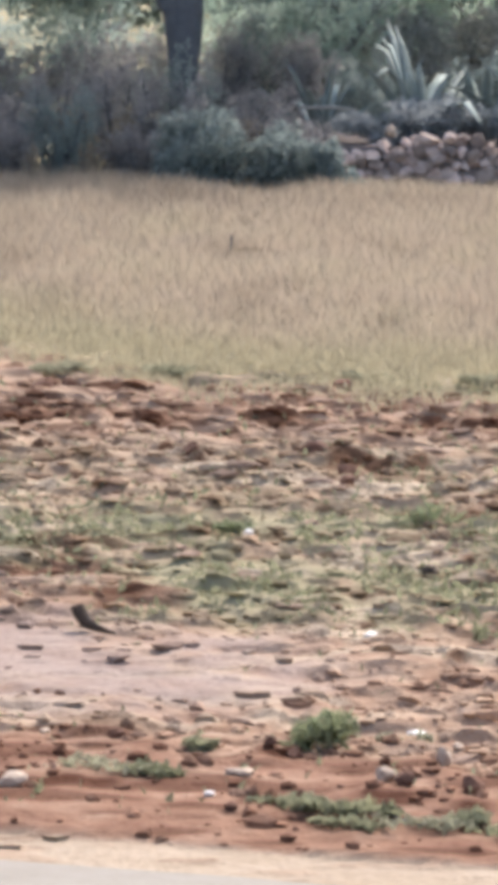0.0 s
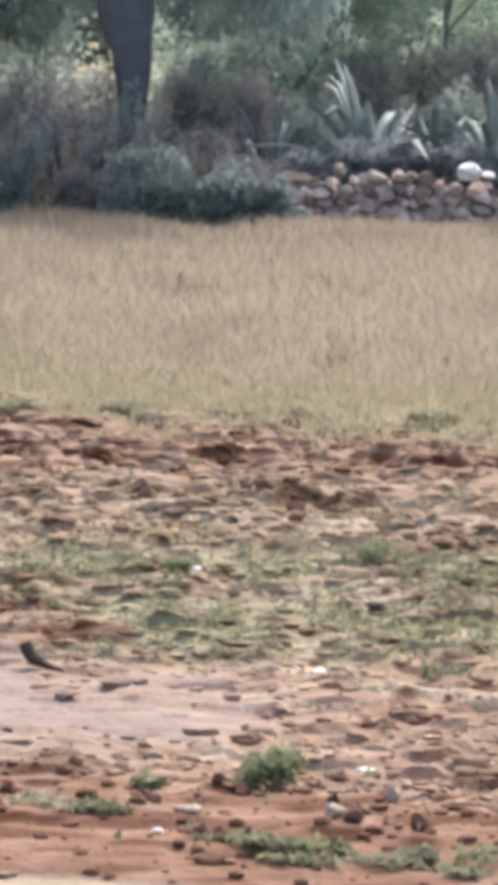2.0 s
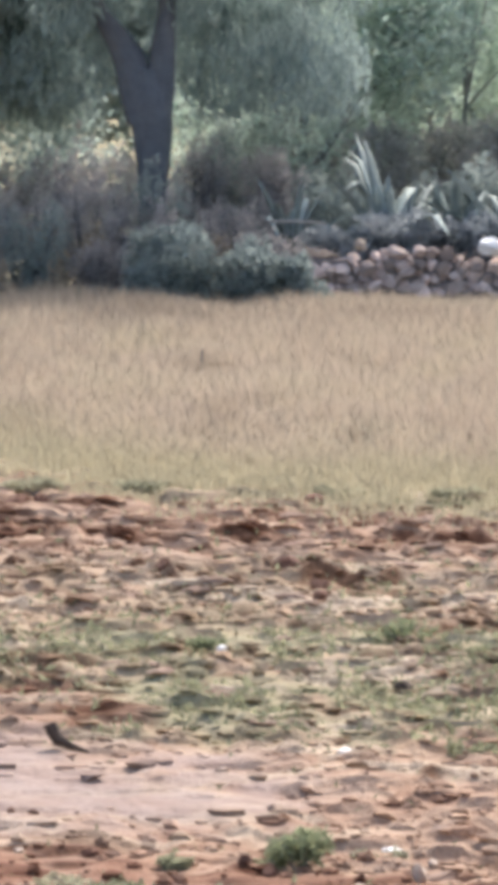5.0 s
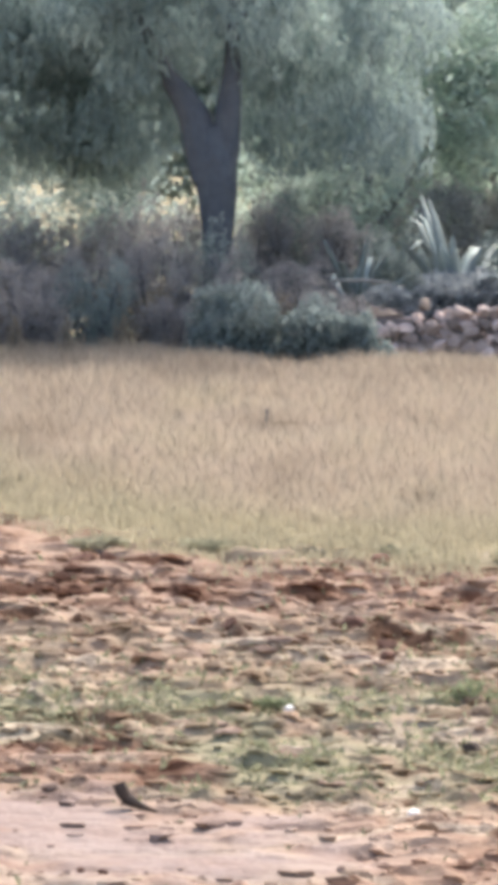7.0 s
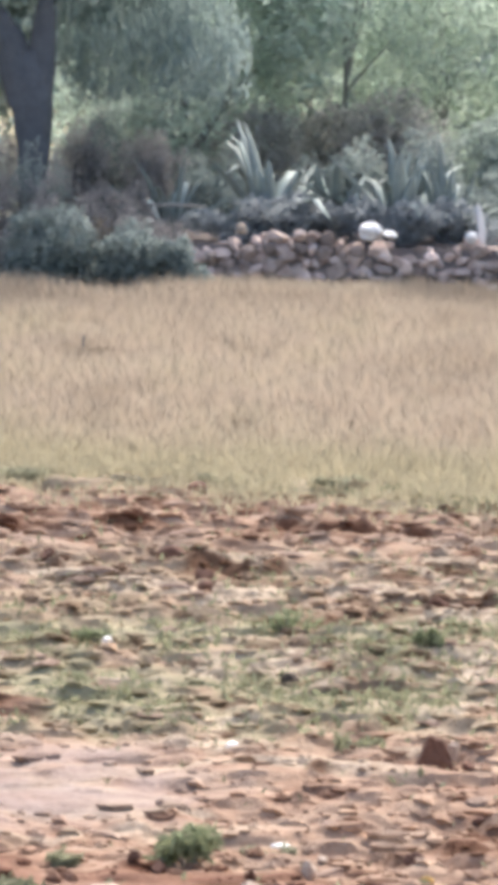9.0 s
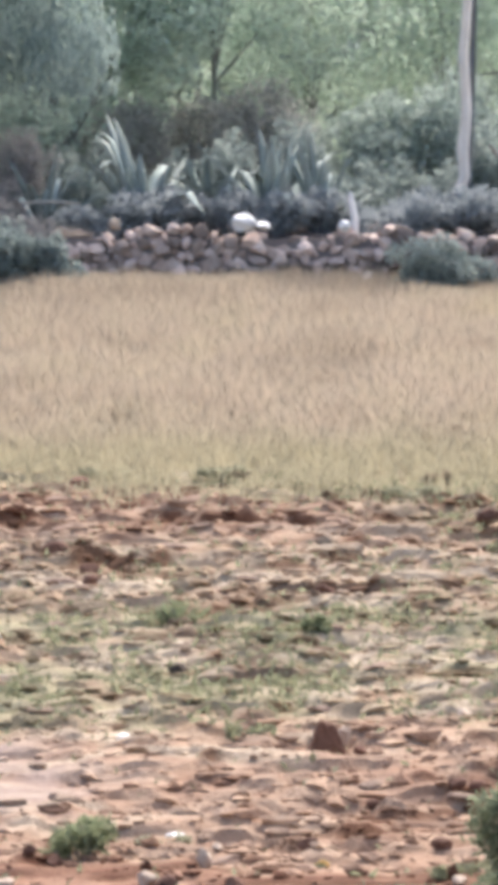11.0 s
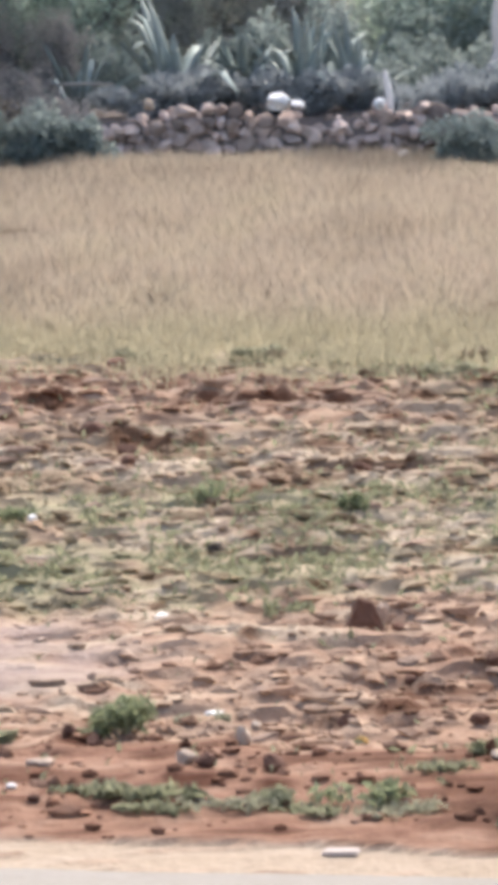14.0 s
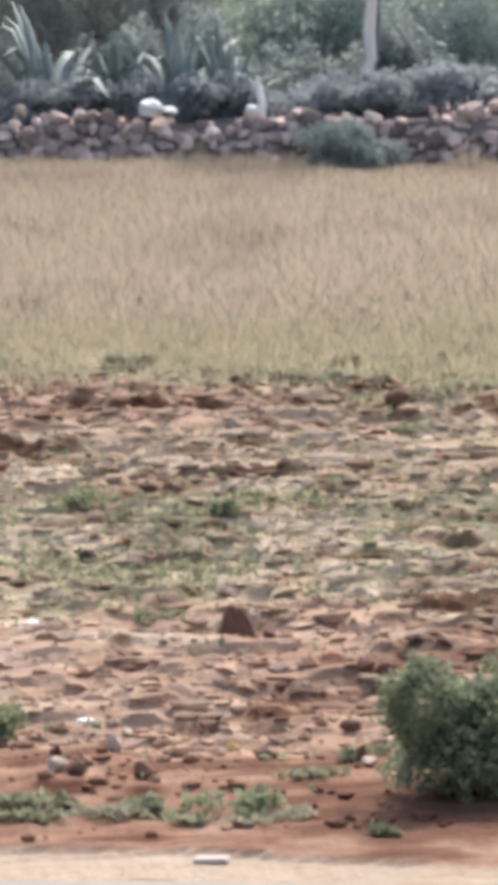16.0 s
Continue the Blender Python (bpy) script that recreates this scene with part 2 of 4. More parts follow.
def leaf_material(name, dark, light, spread=0.22):
    m = plain(name, dark, light, 1.2, 0.65, 0, island=True, spread=spread)
    see_through(m, 0.6)
    return m


SOIL = soil_material("tilled_soil")
LOOSE_SOIL = soil_material("loose_soil", True)
GRASS = grass_material()
STONE = plain("wall_stone", (0.30, 0.215, 0.185), (0.62, 0.51, 0.45), 5, 0.9, 0.02, obj=True, spread=0.62)
WHITE_STONE = plain("white_stone", (0.74, 0.71, 0.70), (0.90, 0.88, 0.86), 4, 0.8, 0.01)
PALE_BLOCK = plain("chalky_block", (0.378, 0.317, 0.284), (0.486, 0.419, 0.385), 9, 0.85, 0.006)
PALE_STONE = plain("pale_stone", (0.384, 0.288, 0.224), (0.528, 0.432, 0.352), 6, 0.85, 0.01)
CLOD = plain("red_clod", (0.10, 0.053, 0.04), (0.18, 0.10, 0.072), 7, 0.95, 0.02)
BANK_EARTH = plain("bank_earth", (0.16, 0.135, 0.13), (0.25, 0.21, 0.2), 5, 0.95, 0.03)
DARK_CLOD = plain("dark_clod", (0.045, 0.035, 0.03), (0.10, 0.075, 0.06), 7, 0.95, 0.02)
BARK = plain("dark_bark", (0.085, 0.096, 0.112), (0.15, 0.163, 0.183), 5, 0.9, 0.03)
WHITE_BARK = plain("pale_bark", (0.6, 0.56, 0.52), (0.85, 0.81, 0.76), 3, 0.8, 0.01)
GREY_BARK = plain("grey_bark", (0.17, 0.18, 0.175), (0.29, 0.30, 0.285), 5, 0.9, 0.02)
DEADWOOD = plain("dead_wood", (0.20, 0.19, 0.18), (0.36, 0.34, 0.31), 8, 0.9, 0.01)
# leaves behind the meadow: base colours lightened and blued in place of haze
TREE_LEAF = leaf_material("tree_leaf", (0.292, 0.374, 0.374), (0.413, 0.490, 0.462), 0.18)
MID_LEAF = leaf_material("mid_leaf", (0.408, 0.513, 0.467), (0.559, 0.642, 0.559), 0.18)
LIGHT_LEAF = leaf_material("light_leaf", (0.385, 0.484, 0.418), (0.528, 0.616, 0.517), 0.18)
# distant leaves, greyed further to carry the haze in their colour
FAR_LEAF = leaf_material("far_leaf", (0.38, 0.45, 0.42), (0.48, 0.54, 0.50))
SCRUB_LEAF = leaf_material("scrub_leaf", (0.350, 0.339, 0.345), (0.488, 0.466, 0.456), 0.18)
LOW_LEAF = leaf_material("low_growth_leaf", (0.302, 0.335, 0.362), (0.400, 0.432, 0.448), 0.12)
SHRUB_LEAF = leaf_material("shrub_leaf", (0.252, 0.302, 0.297), (0.364, 0.414, 0.392))
BUSH_LEAF = leaf_material("bush_leaf", (0.17, 0.21, 0.15), (0.32, 0.345, 0.21), 0.3)
WEED_LEAF = leaf_material("weed_leaf", (0.215, 0.225, 0.145), (0.335, 0.335, 0.23))
# undergrowth behind the agaves: a misty gap put into the leaf colour
HAZED_LEAF = leaf_material("hazed_leaf", (0.40, 0.41, 0.40), (0.54, 0.53, 0.51))
EDGE_LEAF = leaf_material("edge_weed_leaf", (0.30, 0.30, 0.215), (0.42, 0.405, 0.30))
DRY_LEAF = leaf_material("dry_leaf", (0.240, 0.196, 0.144), (0.352, 0.296, 0.228))
STRAW_LEAF = leaf_material("straw_leaf", (0.320, 0.280, 0.216), (0.448, 0.392, 0.320))
DULL_LEAF = leaf_material("dull_weed_leaf", (0.176, 0.188, 0.112), (0.304, 0.304, 0.208))
FRESH_LEAF = leaf_material("fresh_weed_leaf", (0.19, 0.225, 0.13), (0.315, 0.34, 0.215))
AGAVE_LEAF = plain("agave_leaf", (0.202, 0.244, 0.235), (0.331, 0.377, 0.354), 2, 0.6, 0.004, obj=True, spread=0.32)
CONCRETE = plain("road_concrete", (0.232, 0.210, 0.186), (0.288, 0.266, 0.242), 1.3, 0.85, 0.006)
YELLOW = plain("yellow_scrap", (0.496, 0.288, 0.080), (0.640, 0.440, 0.176), 12, 0.7, 0.004)


# ---- mesh helpers ----
class Soup:
    """Collects vertices and faces of one mesh."""

    def __init__(self):
        self.v, self.f, self.n, self.t = [], [], 0, []

    def add(self, verts, faces):
        self.v.append(np.asarray(verts, float))
        self.f += [tuple(i + self.n for i in q) for q in faces]
        self.n += len(verts)

    def tube(self, path, radii, sides=8, rough=0.0):
        path = [Vector(p) for p in path]
        verts, faces = [], []
        for k, (p, r) in enumerate(zip(path, radii)):
            d = (path[min(k + 1, len(path) - 1)] - path[max(k - 1, 0)]).normalized()
            u = d.cross(Vector((0.31, 0.9, 0.2))).normalized()
            w = d.cross(u)
            for s in range(sides):
                a = 2 * math.pi * s / sides
                rr = r * (1 + rough * random.uniform(-1, 1))
                verts.append(p + (u * math.cos(a) + w * math.sin(a)) * rr)
        for k in range(len(path) - 1):
            for s in range(sides):
                a, b = k * sides + s, k * sides + (s + 1) % sides
                faces.append((a, b, b + sides, a + sides))
        faces.append(tuple(range(sides))[::-1])
        faces.append(tuple(range((len(path) - 1) * sides, len(path) * sides)))
        self.add(verts, faces)

    def leaves(self, centres, size, lean=0.6, slim=0.45):
        """One folded, pointed leaf of two faces at each centre."""
        c = np.asarray(centres, float)
        m = len(c)
        if not m:
            return
        a = rng.normal(size=(m, 3))
        a[:, 2] -= lean
        a /= np.linalg.norm(a, axis=1)[:, None]
        b = np.cross(a, rng.normal(size=(m, 3)))
        b /= np.linalg.norm(b, axis=1)[:, None]
        up = np.cross(a, b)
        s = (size * rng.uniform(0.6, 1.4, m))[:, None]
        p = np.empty((m, 4, 3))
        p[:, 0] = c - a * s * 0.5
        p[:, 1] = c + b * s * slim * 0.5 + up * s * 0.08
        p[:, 2] = c + a * s * 0.5
        p[:, 3] = c - b * s * slim * 0.5 + up * s * 0.08
        base = self.n
        self.v.append(p.reshape(-1, 3))
        i = base + 4 * np.arange(m)
        self.t.append(np.stack([i, i + 1, i + 2, i, i + 2, i + 3], 1).ravel())
        self.n += 4 * m

    def mesh(self, name, material, smooth=False, attrs=None):
        vs = np.concatenate(self.v)
        if self.t:
            return tri_mesh(name, vs, np.concatenate(self.t), material)
        me = bpy.data.meshes.new(name)
        me.from_pydata(vs.tolist(), [], self.f)
        me.materials.append(material)
        me.polygons.foreach_set("use_smooth", [bool(smooth)] * len(me.polygons))
        for key, vals in (attrs(vs) if attrs else {}).items():
            me.attributes.new(key, 'FLOAT', 'POINT').data.foreach_set("value", np.asarray(vals, np.float32))
        me.update()
        return me


def part(name, soup, material, parent, label="", smooth=False):
    ob = new(name, soup.mesh(name, material, smooth))
    ob.parent = parent
    return tagged(ob, label)


def soil_attrs(vs):
    s, r, w, p = zones(vs[:, 0], vs[:, 1])
    return {"sand": s, "red": r, "weed": w, "pale": p, "chaff": chaff(vs[:, 0], vs[:, 1]) * (1 - 0.8 * s) * (1 - r) * (1 - p), "painted_shade": scarps(vs[:, 0], vs[:, 1])[1] * (1 - 0.85 * s) * (1 - p)}


def ico(sub):
    bm = bmesh.new()
    bmesh.ops.create_icosphere(bm, subdivisions=sub, radius=1)
    vs = np.array([v.co[:] for v in bm.verts])
    fs = [tuple(v.index for v in f.verts) for f in bm.faces]
    bm.free()
    return vs, fs


ICO1, ICO2 = ico(1), ico(2)


def lump(r, seed, angular=0.35, base=ICO2):
    """A broken, angular lump with half sizes r."""
    g = np.random.default_rng(seed)
    vs = base[0].copy()
    for _ in range(9):
        d = g.normal(size=3)
        d /= np.linalg.norm(d)
        cut = g.uniform(0.55, 0.9)
        over = np.maximum(vs @ d - cut, 0)
        vs -= over[:, None] * d
    vs *= 1 + angular * 0.35 * (g.random(len(vs))[:, None] - 0.5)
    return vs * np.array(r), base[1]


def blocky(seed):
    """A rough squarish field stone of unit half size with chipped corners."""
    g = np.random.default_rng(seed)
    vs = np.sign(ICO2[0]) * np.abs(ICO2[0]) ** 0.42
    vs = vs / np.abs(vs).max()
    for _ in range(7):
        d = g.normal(size=3)
        d /= np.linalg.norm(d)
        vs = vs - np.maximum(vs @ d - g.uniform(0.65, 1.0), 0)[:, None] * d
    return vs * (1 + 0.12 * (g.random((len(vs), 1)) - 0.5)), ICO2[1]


def hz(x, y):
    return float(height(np.array([x]), np.array([y]))[0])


# ---- ground and road ----
def build_ground():
    fx = np.arange(-6, 7.51, 0.05)
    xs = np.concatenate([[-3000, -1200, -500, -200, -90, -50, -30, -20, -14, -10, -8, -7], fx, [8, 9, 11, 15, 20, 30, 50, 90, 200, 500, 1200, 3000]])
    ys = np.concatenate([[-3000, -1000, -300, -100, -40, -15, 0, 8, 13, 16, 18], np.arange(19, 43, 0.045), np.arange(43, 67, 0.2),
                         [68, 70, 73, 77, 82, 90, 100, 120, 150, 200, 300, 500, 900, 1600, 3000]])
    gx, gy = np.meshgrid(xs, ys)
    gz = height(gx.ravel(), gy.ravel())
    verts = np.stack([gx.ravel(), gy.ravel(), gz], 1)
    w, h = len(xs), len(ys)
    i = (np.arange(h - 1)[:, None] * w + np.arange(w - 1)[None]).ravel()
    me = bpy.data.meshes.new("ground")
    me.from_pydata(verts.tolist(), [], np.stack([i, i + 1, i + 1 + w, i + w], 1).tolist())
    me.materials.append(SOIL)
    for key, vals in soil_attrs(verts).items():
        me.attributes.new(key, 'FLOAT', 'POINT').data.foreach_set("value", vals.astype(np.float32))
    ob = new("ground", me)
    tagged(ob, "tilled reddish earth with sandy and weedy patches", "ground", kind="structure")


def build_road():
    s = Soup()
    xs = np.concatenate([[-300, -60, -20, -10], np.arange(-6, 7, 0.15), [10, 20, 60, 300]])
    far = road_line(xs) + 0.10 * (fbm(xs * 1.2, xs * 0, 41) - 0.5)
    n = len(xs)
    verts = [(x, y, 0.012) for x, y in zip(xs, far)] + [(x, road_line(x) - 6, 0.012) for x in xs]
    verts += [(x, y, -0.12) for x, y in zip(xs, far)] + [(x, road_line(x) - 6, -0.12) for x in xs]
    faces = []
    for k in range(n - 1):
        faces += [(n + k, n + k + 1, k + 1, k), (k, k + 1, 2 * n + k + 1, 2 * n + k), (3 * n + k, 3 * n + k + 1, n + k + 1, n + k)]
    s.add(verts, faces)
    ob = new("road", s.mesh("road", CONCRETE))
    tagged(ob, "pale dusty concrete road beside the field", "road", kind="structure")


build_ground()
build_road()


# ---- scattered cover ----
def build_clods():
    shapes = [lump((1, 1, 1), 100 + k, 0.6, ICO1)[0] * np.random.default_rng(k).uniform(0.6, 1.3, (12, 1)) for k in range(24)]
    tri = np.array(ICO1[1])
    x, y = rng.uniform(-5.0, 6.0, 30000), rng.uniform(22.4, 41.8, 30000)
    sand, red, weed, pale = zones(x, y)
    k = (rng.random(30000) < 0.62 - 0.6 * sand - 0.43 * red - 0.6 * pale - 0.2 * (y > 34.5)) & (y < grass_line(x) + 0.3) & (rng.random(30000) < 0.35 + 0.9 * fbm(x * 1.1, y * 0.8, 44))
    x, y, red = x[k], y[k], red[k]
    m = len(x)
    r = 0.016 + 0.055 * rng.random(m) ** 3 + 0.008 * (y > 34.5)
    z = height(x, y) + 0.1 * r
    v = np.array(shapes)[rng.integers(0, 24, m)]
    a = rng.normal(0, 0.3, m)
    c, q, w, t = np.cos(a)[:, None], np.sin(a)[:, None], (r * rng.uniform(1.0, 2.6 - 1.0 * red, m))[:, None], (r * (1 + 0.25 * red) * rng.uniform(0.55, 1.0, m))[:, None]
    p = np.stack([x[:, None] + (v[:, :, 0] * c - v[:, :, 1] * q) * w, y[:, None] + (v[:, :, 0] * q + v[:, :, 1] * c) * r[:, None], z[:, None] + v[:, :, 2] * t], 2)
    n = v.shape[1]
    tris = (tri[None] + (n * np.arange(m))[:, None, None]).reshape(-1)
    verts = p.reshape(-1, 3)
    me = tri_mesh("soil_clods", verts, tris, LOOSE_SOIL)
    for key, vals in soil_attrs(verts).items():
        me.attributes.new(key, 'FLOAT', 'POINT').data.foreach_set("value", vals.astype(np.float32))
    tagged(new("soil_clods", me), "loose broken clods of reddish soil on the field", "soil", kind="stuff")


def blades(count, x0, x1, y0, y1, keep, tall, wide, lean):
    """Curved blades of three faces each, kept where keep(x, y) allows."""
    x, y = rng.uniform(x0, x1, count), rng.uniform(y0, y1, count)
    k = keep(x, y)
    x, y = x[k], y[k]
    m = len(x)
    z = height(x, y) - 0.01
    hgt = tall(x, y) * rng.uniform(0.55, 1.2, m)
    wd = wide * rng.uniform(0.6, 1.4, m)
    a = rng.uniform(0, 2 * np.pi, m)
    dx, dy = np.cos(a) * wd, np.sin(a) * wd * 0.5
    b = rng.uniform(0, 2 * np.pi, m)
    l = lean * hgt * rng.random(m)
    lx, ly = np.cos(b) * l, np.sin(b) * l
    p = np.empty((m, 5, 3))
    p[:, 0] = np.stack([x - dx, y - dy, z], 1)
    p[:, 1] = np.stack([x + dx, y + dy, z], 1)
    p[:, 2] = np.stack([x + dx * 0.7 + lx * 0.35, y + dy * 0.7 + ly * 0.35, z + hgt * 0.6], 1)
    p[:, 3] = np.stack([x - dx * 0.7 + lx * 0.35, y - dy * 0.7 + ly * 0.35, z + hgt * 0.6], 1)
    p[:, 4] = np.stack([x + lx, y + ly, z + hgt], 1)
    i = 5 * np.arange(m)
    tris = np.stack([i, i + 1, i + 2, i, i + 2, i + 3, i + 3, i + 2, i + 4], 1).ravel()
    return p.reshape(-1, 3), tris


def tri_mesh(name, verts, tris, material):
    me = bpy.data.meshes.new(name)
    n = len(tris) // 3
    me.vertices.add(len(verts))
    me.vertices.foreach_set("co", verts.astype(np.float32).ravel())
    me.loops.add(3 * n)
    me.loops.foreach_set("vertex_index", tris.astype(np.int32))
    me.polygons.add(n)
    me.polygons.foreach_set("loop_start", np.arange(0, 3 * n, 3, dtype=np.int32))
    me.polygons.foreach_set("use_smooth", np.zeros(n, bool))
    me.update(calc_edges=True)
    me.materials.append(material)
    return me


def build_grass():
    def keep(x, y):
        gl = grass_line(x)
        d = y - gl
        clump = fbm(x * 1.6, y * 1.1, 51)
        return (rng.random(len(x)) < step(-1.6, 2.6, d + 4.0 * (clump - 0.5)) ** 1.3) & (rng.random(len(x)) < 0.45 + 0.8 * clump)

    def tall(x, y):
        d = y - grass_line(x)
        return (0.10 + 0.36 * step(-1, 9, d) * (0.45 + 1.1 * fbm(x * 0.9, y * 0.7, 52))) * (1 - 0.5 * step(1.5, 6, x) * step(50, 58, y))
    verts, tris = blades(480000, -8, 8.5, 38, 62.3, keep, tall, 0.012, 0.6)

    def attrs(vs):
        d = vs[:, 1] - grass_line(vs[:, 0])
        g = (1 - step(1.0, 6.0, d + 5 * (fbm(vs[:, 0] * 0.7, vs[:, 1] * 0.4, 53) - 0.5)))
        return {"weed": np.clip(g, 0, 1)}
    me = tri_mesh("dry_grass", verts, tris, GRASS)
    me.attributes.new("weed", 'FLOAT', 'POINT').data.foreach_set("value", attrs(verts)["weed"].astype(np.float32))
    ob = new("dry_grass", me)
    tagged(ob, "tall pale dry grass, greener at its near edge", "grass", kind="stuff")

    def tufts(x, y):
        return step(0.45, 0.68, fbm(x * 1.3, y * 0.8, 57))
    verts, tris = blades(36000, -8, 8.5, 59.6, 61.3, lambda x, y: rng.random(len(x)) < tufts(x, y), lambda x, y: 0.12 + 0.32 * tufts(x, y) * vnoise(x * 2.3, y, 58), 0.012, 0.7)
    me = tri_mesh("grass_fringe", verts, tris, GRASS)
    me.attributes.new("weed", 'FLOAT', 'POINT').data.foreach_set("value", np.full(len(verts), 0.15, np.float32))
    tagged(new("grass_fringe", me), "ragged tufts of taller straw grass before the scrub", "grass", kind="stuff")


def build_low_weeds():
    x, y = rng.uniform(-5, 6, 60000), rng.uniform(23, 42, 60000)
    sand, red, w, pale = zones(x, y)
    k = rng.random(len(x)) * (1 + 9 * sand + 9 * pale) < 0.75 * w * step(0.42, 0.62, fbm(x * 1.7, y * 1.2, 61)) + 0.01
    x, y = x[k], y[k]
    z = height(x, y) + rng.uniform(0.0, 0.05, len(x))
    s = Soup()
    s.leaves(np.stack([x, y, z], 1), 0.085, -0.3, 0.4)
    ob = new("low_weeds", s.mesh("low_weeds", DULL_LEAF))
    tagged(ob, "low dull green weeds spread over the tilled soil", "weeds", kind="stuff")


def build_field_weeds():
    def keep(x, y):
        sand, red, w, pale = zones(x, y)
        return rng.random(len(x)) < (w * step(0.45, 0.62, fbm(x * 2.2, y * 1.6, 62)) + 0.012) * (1 - sand) * (1 - pale)

    verts, tris = blades(75000, -5, 6, 23, 41.5, keep, lambda x, y: 0.03 + 0.045 * fbm(x * 2, y * 2, 63), 0.010, 1.6)
    ob = new("field_weeds", tri_mesh("field_weeds", verts, tris, DULL_LEAF))
    tagged(ob, "short olive green grass sprouting between the clods", "weeds", kind="stuff")


build_field_weeds()
build_clods()
build_grass()
build_low_weeds()


# ---- wall of loose stones ----
def build_wall():
    wall = new("wall_stone", None)
    wall.location = (0, 62, 0)
    tagged(wall, "low dry wall of loose reddish grey stones", "wall", kind="structure")
    meshes = []
    for k in range(12):
        v, f = blocky(300 + k)
        s = Soup()
        s.add(v, f)
        meshes.append(s.mesh("stone", STONE))
    g = random.Random(5)
    count = 0
    for row in range(6):
        x = -1.75 + 0.1 * row + g.uniform(0, 0.1)
        while x < 7.1 and count < 330:
            w = g.choice((0.11, 0.14, 0.17, 0.2, 0.27)) * g.uniform(0.85, 1.15)
            top = 0.93 - 0.012 * x + 0.10 * math.sin(x * 2.1) + g.uniform(-0.08, 0.08)
            z = 0.2 + row * 0.145 + g.uniform(-0.06, 0.06)
            if z < top:
                ob = new("stone", meshes[g.randrange(12)])
                ob.parent = wall
                ob.location = (x + w / 2, g.uniform(-0.07, 0.07) + 0.03 * row, z)
                ob.rotation_euler = (g.uniform(-0.5, 0.5), g.uniform(-0.5, 0.5), g.uniform(-0.5, 0.5))
                ob.scale = (w * 0.62, g.uniform(0.12, 0.2), g.choice((0.055, 0.075, 0.095, 0.125)))
                count += 1
            x += w
    s = Soup()
    xs = np.arange(-1.7, 7.8, 0.25)
    vs = [(x, -0.02, 0) for x in xs] + [(x, 0.05, 0.85 - 0.012 * x) for x in xs] + [(x, 0.45, 0.8) for x in xs] + [(x, 0.5, 0) for x in xs]
    n = len(xs)
    s.add(vs, [(r * n + k, r * n + k + 1, (r + 1) * n + k + 1, (r + 1) * n + k) for r in range(3) for k in range(n - 1)])
    part("core", s, BANK_EARTH, wall, "dark earth packed behind the stones")


def thing_lump(name, label, category, x, y, r, material, seed, z=None, sink=0.25, rz=0, tilt=0, smooth=False, taper=0.0):
    v, f = lump(r, seed, 0.9 if name == "boulder" else 0.7)
    v[:, :2] *= 1 - taper * v[:, 2:3] / r[2]
    s = Soup()
    s.add(v, f)
    ob = new(name, s.mesh(name, material, smooth))
    base = hz(x, y) if z is None else z
    ob.location = (x, y, base + r[2] * (1 - sink) * 0.85)
    ob.rotation_euler = (0, radians(tilt), radians(rz))
    return tagged(ob, label, category)


def build_bank():
    xs, ys = np.arange(-2.4, 10.01, 0.3), np.array([62.35, 62.5, 63, 63.5, 64, 65, 66, 67.5, 69, 71])
    gx, gy = np.meshgrid(xs, ys)
    z = 0.85 * step(-2.4, -1.4, gx) * (1 - step(8.5, 10, gx)) * (1 - step(65, 71, gy)) + 0.12 * (fbm(gx * 1.5, gy * 1.5, 71) - 0.5) - 0.03
    s = Soup()
    w = len(xs)
    s.add(np.stack([gx.ravel(), gy.ravel(), z.ravel()], 1), [(r * w + k, r * w + k + 1, (r + 1) * w + k + 1, (r + 1) * w + k) for r in range(len(ys) - 1) for k in range(w - 1)])
    ob = new("bank", s.mesh("bank", BANK_EARTH, True))
    tagged(ob, "raised earth bank held by the stone wall", "bank", kind="structure")


build_bank()
build_wall()
thing_lump("boulder", "large whitish boulder lying on the stone wall", "stone", 1.66, 61.95, (0.25, 0.16, 0.15), WHITE_STONE, 27, z=0.97, tilt=14)
thing_lump("boulder", "low whitish boulder beside the large one on the wall", "stone", 1.93, 61.93, (0.13, 0.12, 0.07), WHITE_STONE, 9, z=0.98)
thing_lump("boulder", "rounded whitish boulder lying on the stone wall", "stone", 3.13, 61.95, (0.10, 0.1, 0.10), WHITE_STONE, 2, z=0.95)
thing_lump("boulder", "small pale upright stone on the wall", "stone", -0.2, 61.95, (0.09, 0.08, 0.12), PALE_STONE, 3, z=1.0)
thing_lump("boulder", "pale yellowish round stone at the wall's foot", "stone", 3.42, 61.7, (0.09, 0.09, 0.08), WHITE_STONE, 4, z=0.24)


# ---- plants ----
def crown_points(blobs, count):
    """Points thick near the skins of several overlapping uneven clumps."""
    pts = []
    tot = sum(r[0] * r[2] for _, r in blobs)
    for c, r in blobs:
        m = max(10, int(count * r[0] * r[2] / tot))
        d = rng.normal(size=(m, 3))
        d /= np.linalg.norm(d, axis=1)[:, None]
        q = rng.uniform(0.35, 1.0, m) ** 0.6
        q *= 0.75 + 0.5 * vnoise(d[:, 0] * 3 + c[0] * 5, d[:, 2] * 3 + d[:, 1] * 2, int(abs(c[0]) * 10) % 50)
        pts.append(np.array(c) + d * q[:, None] * np.array(r))
    return np.concatenate(pts)


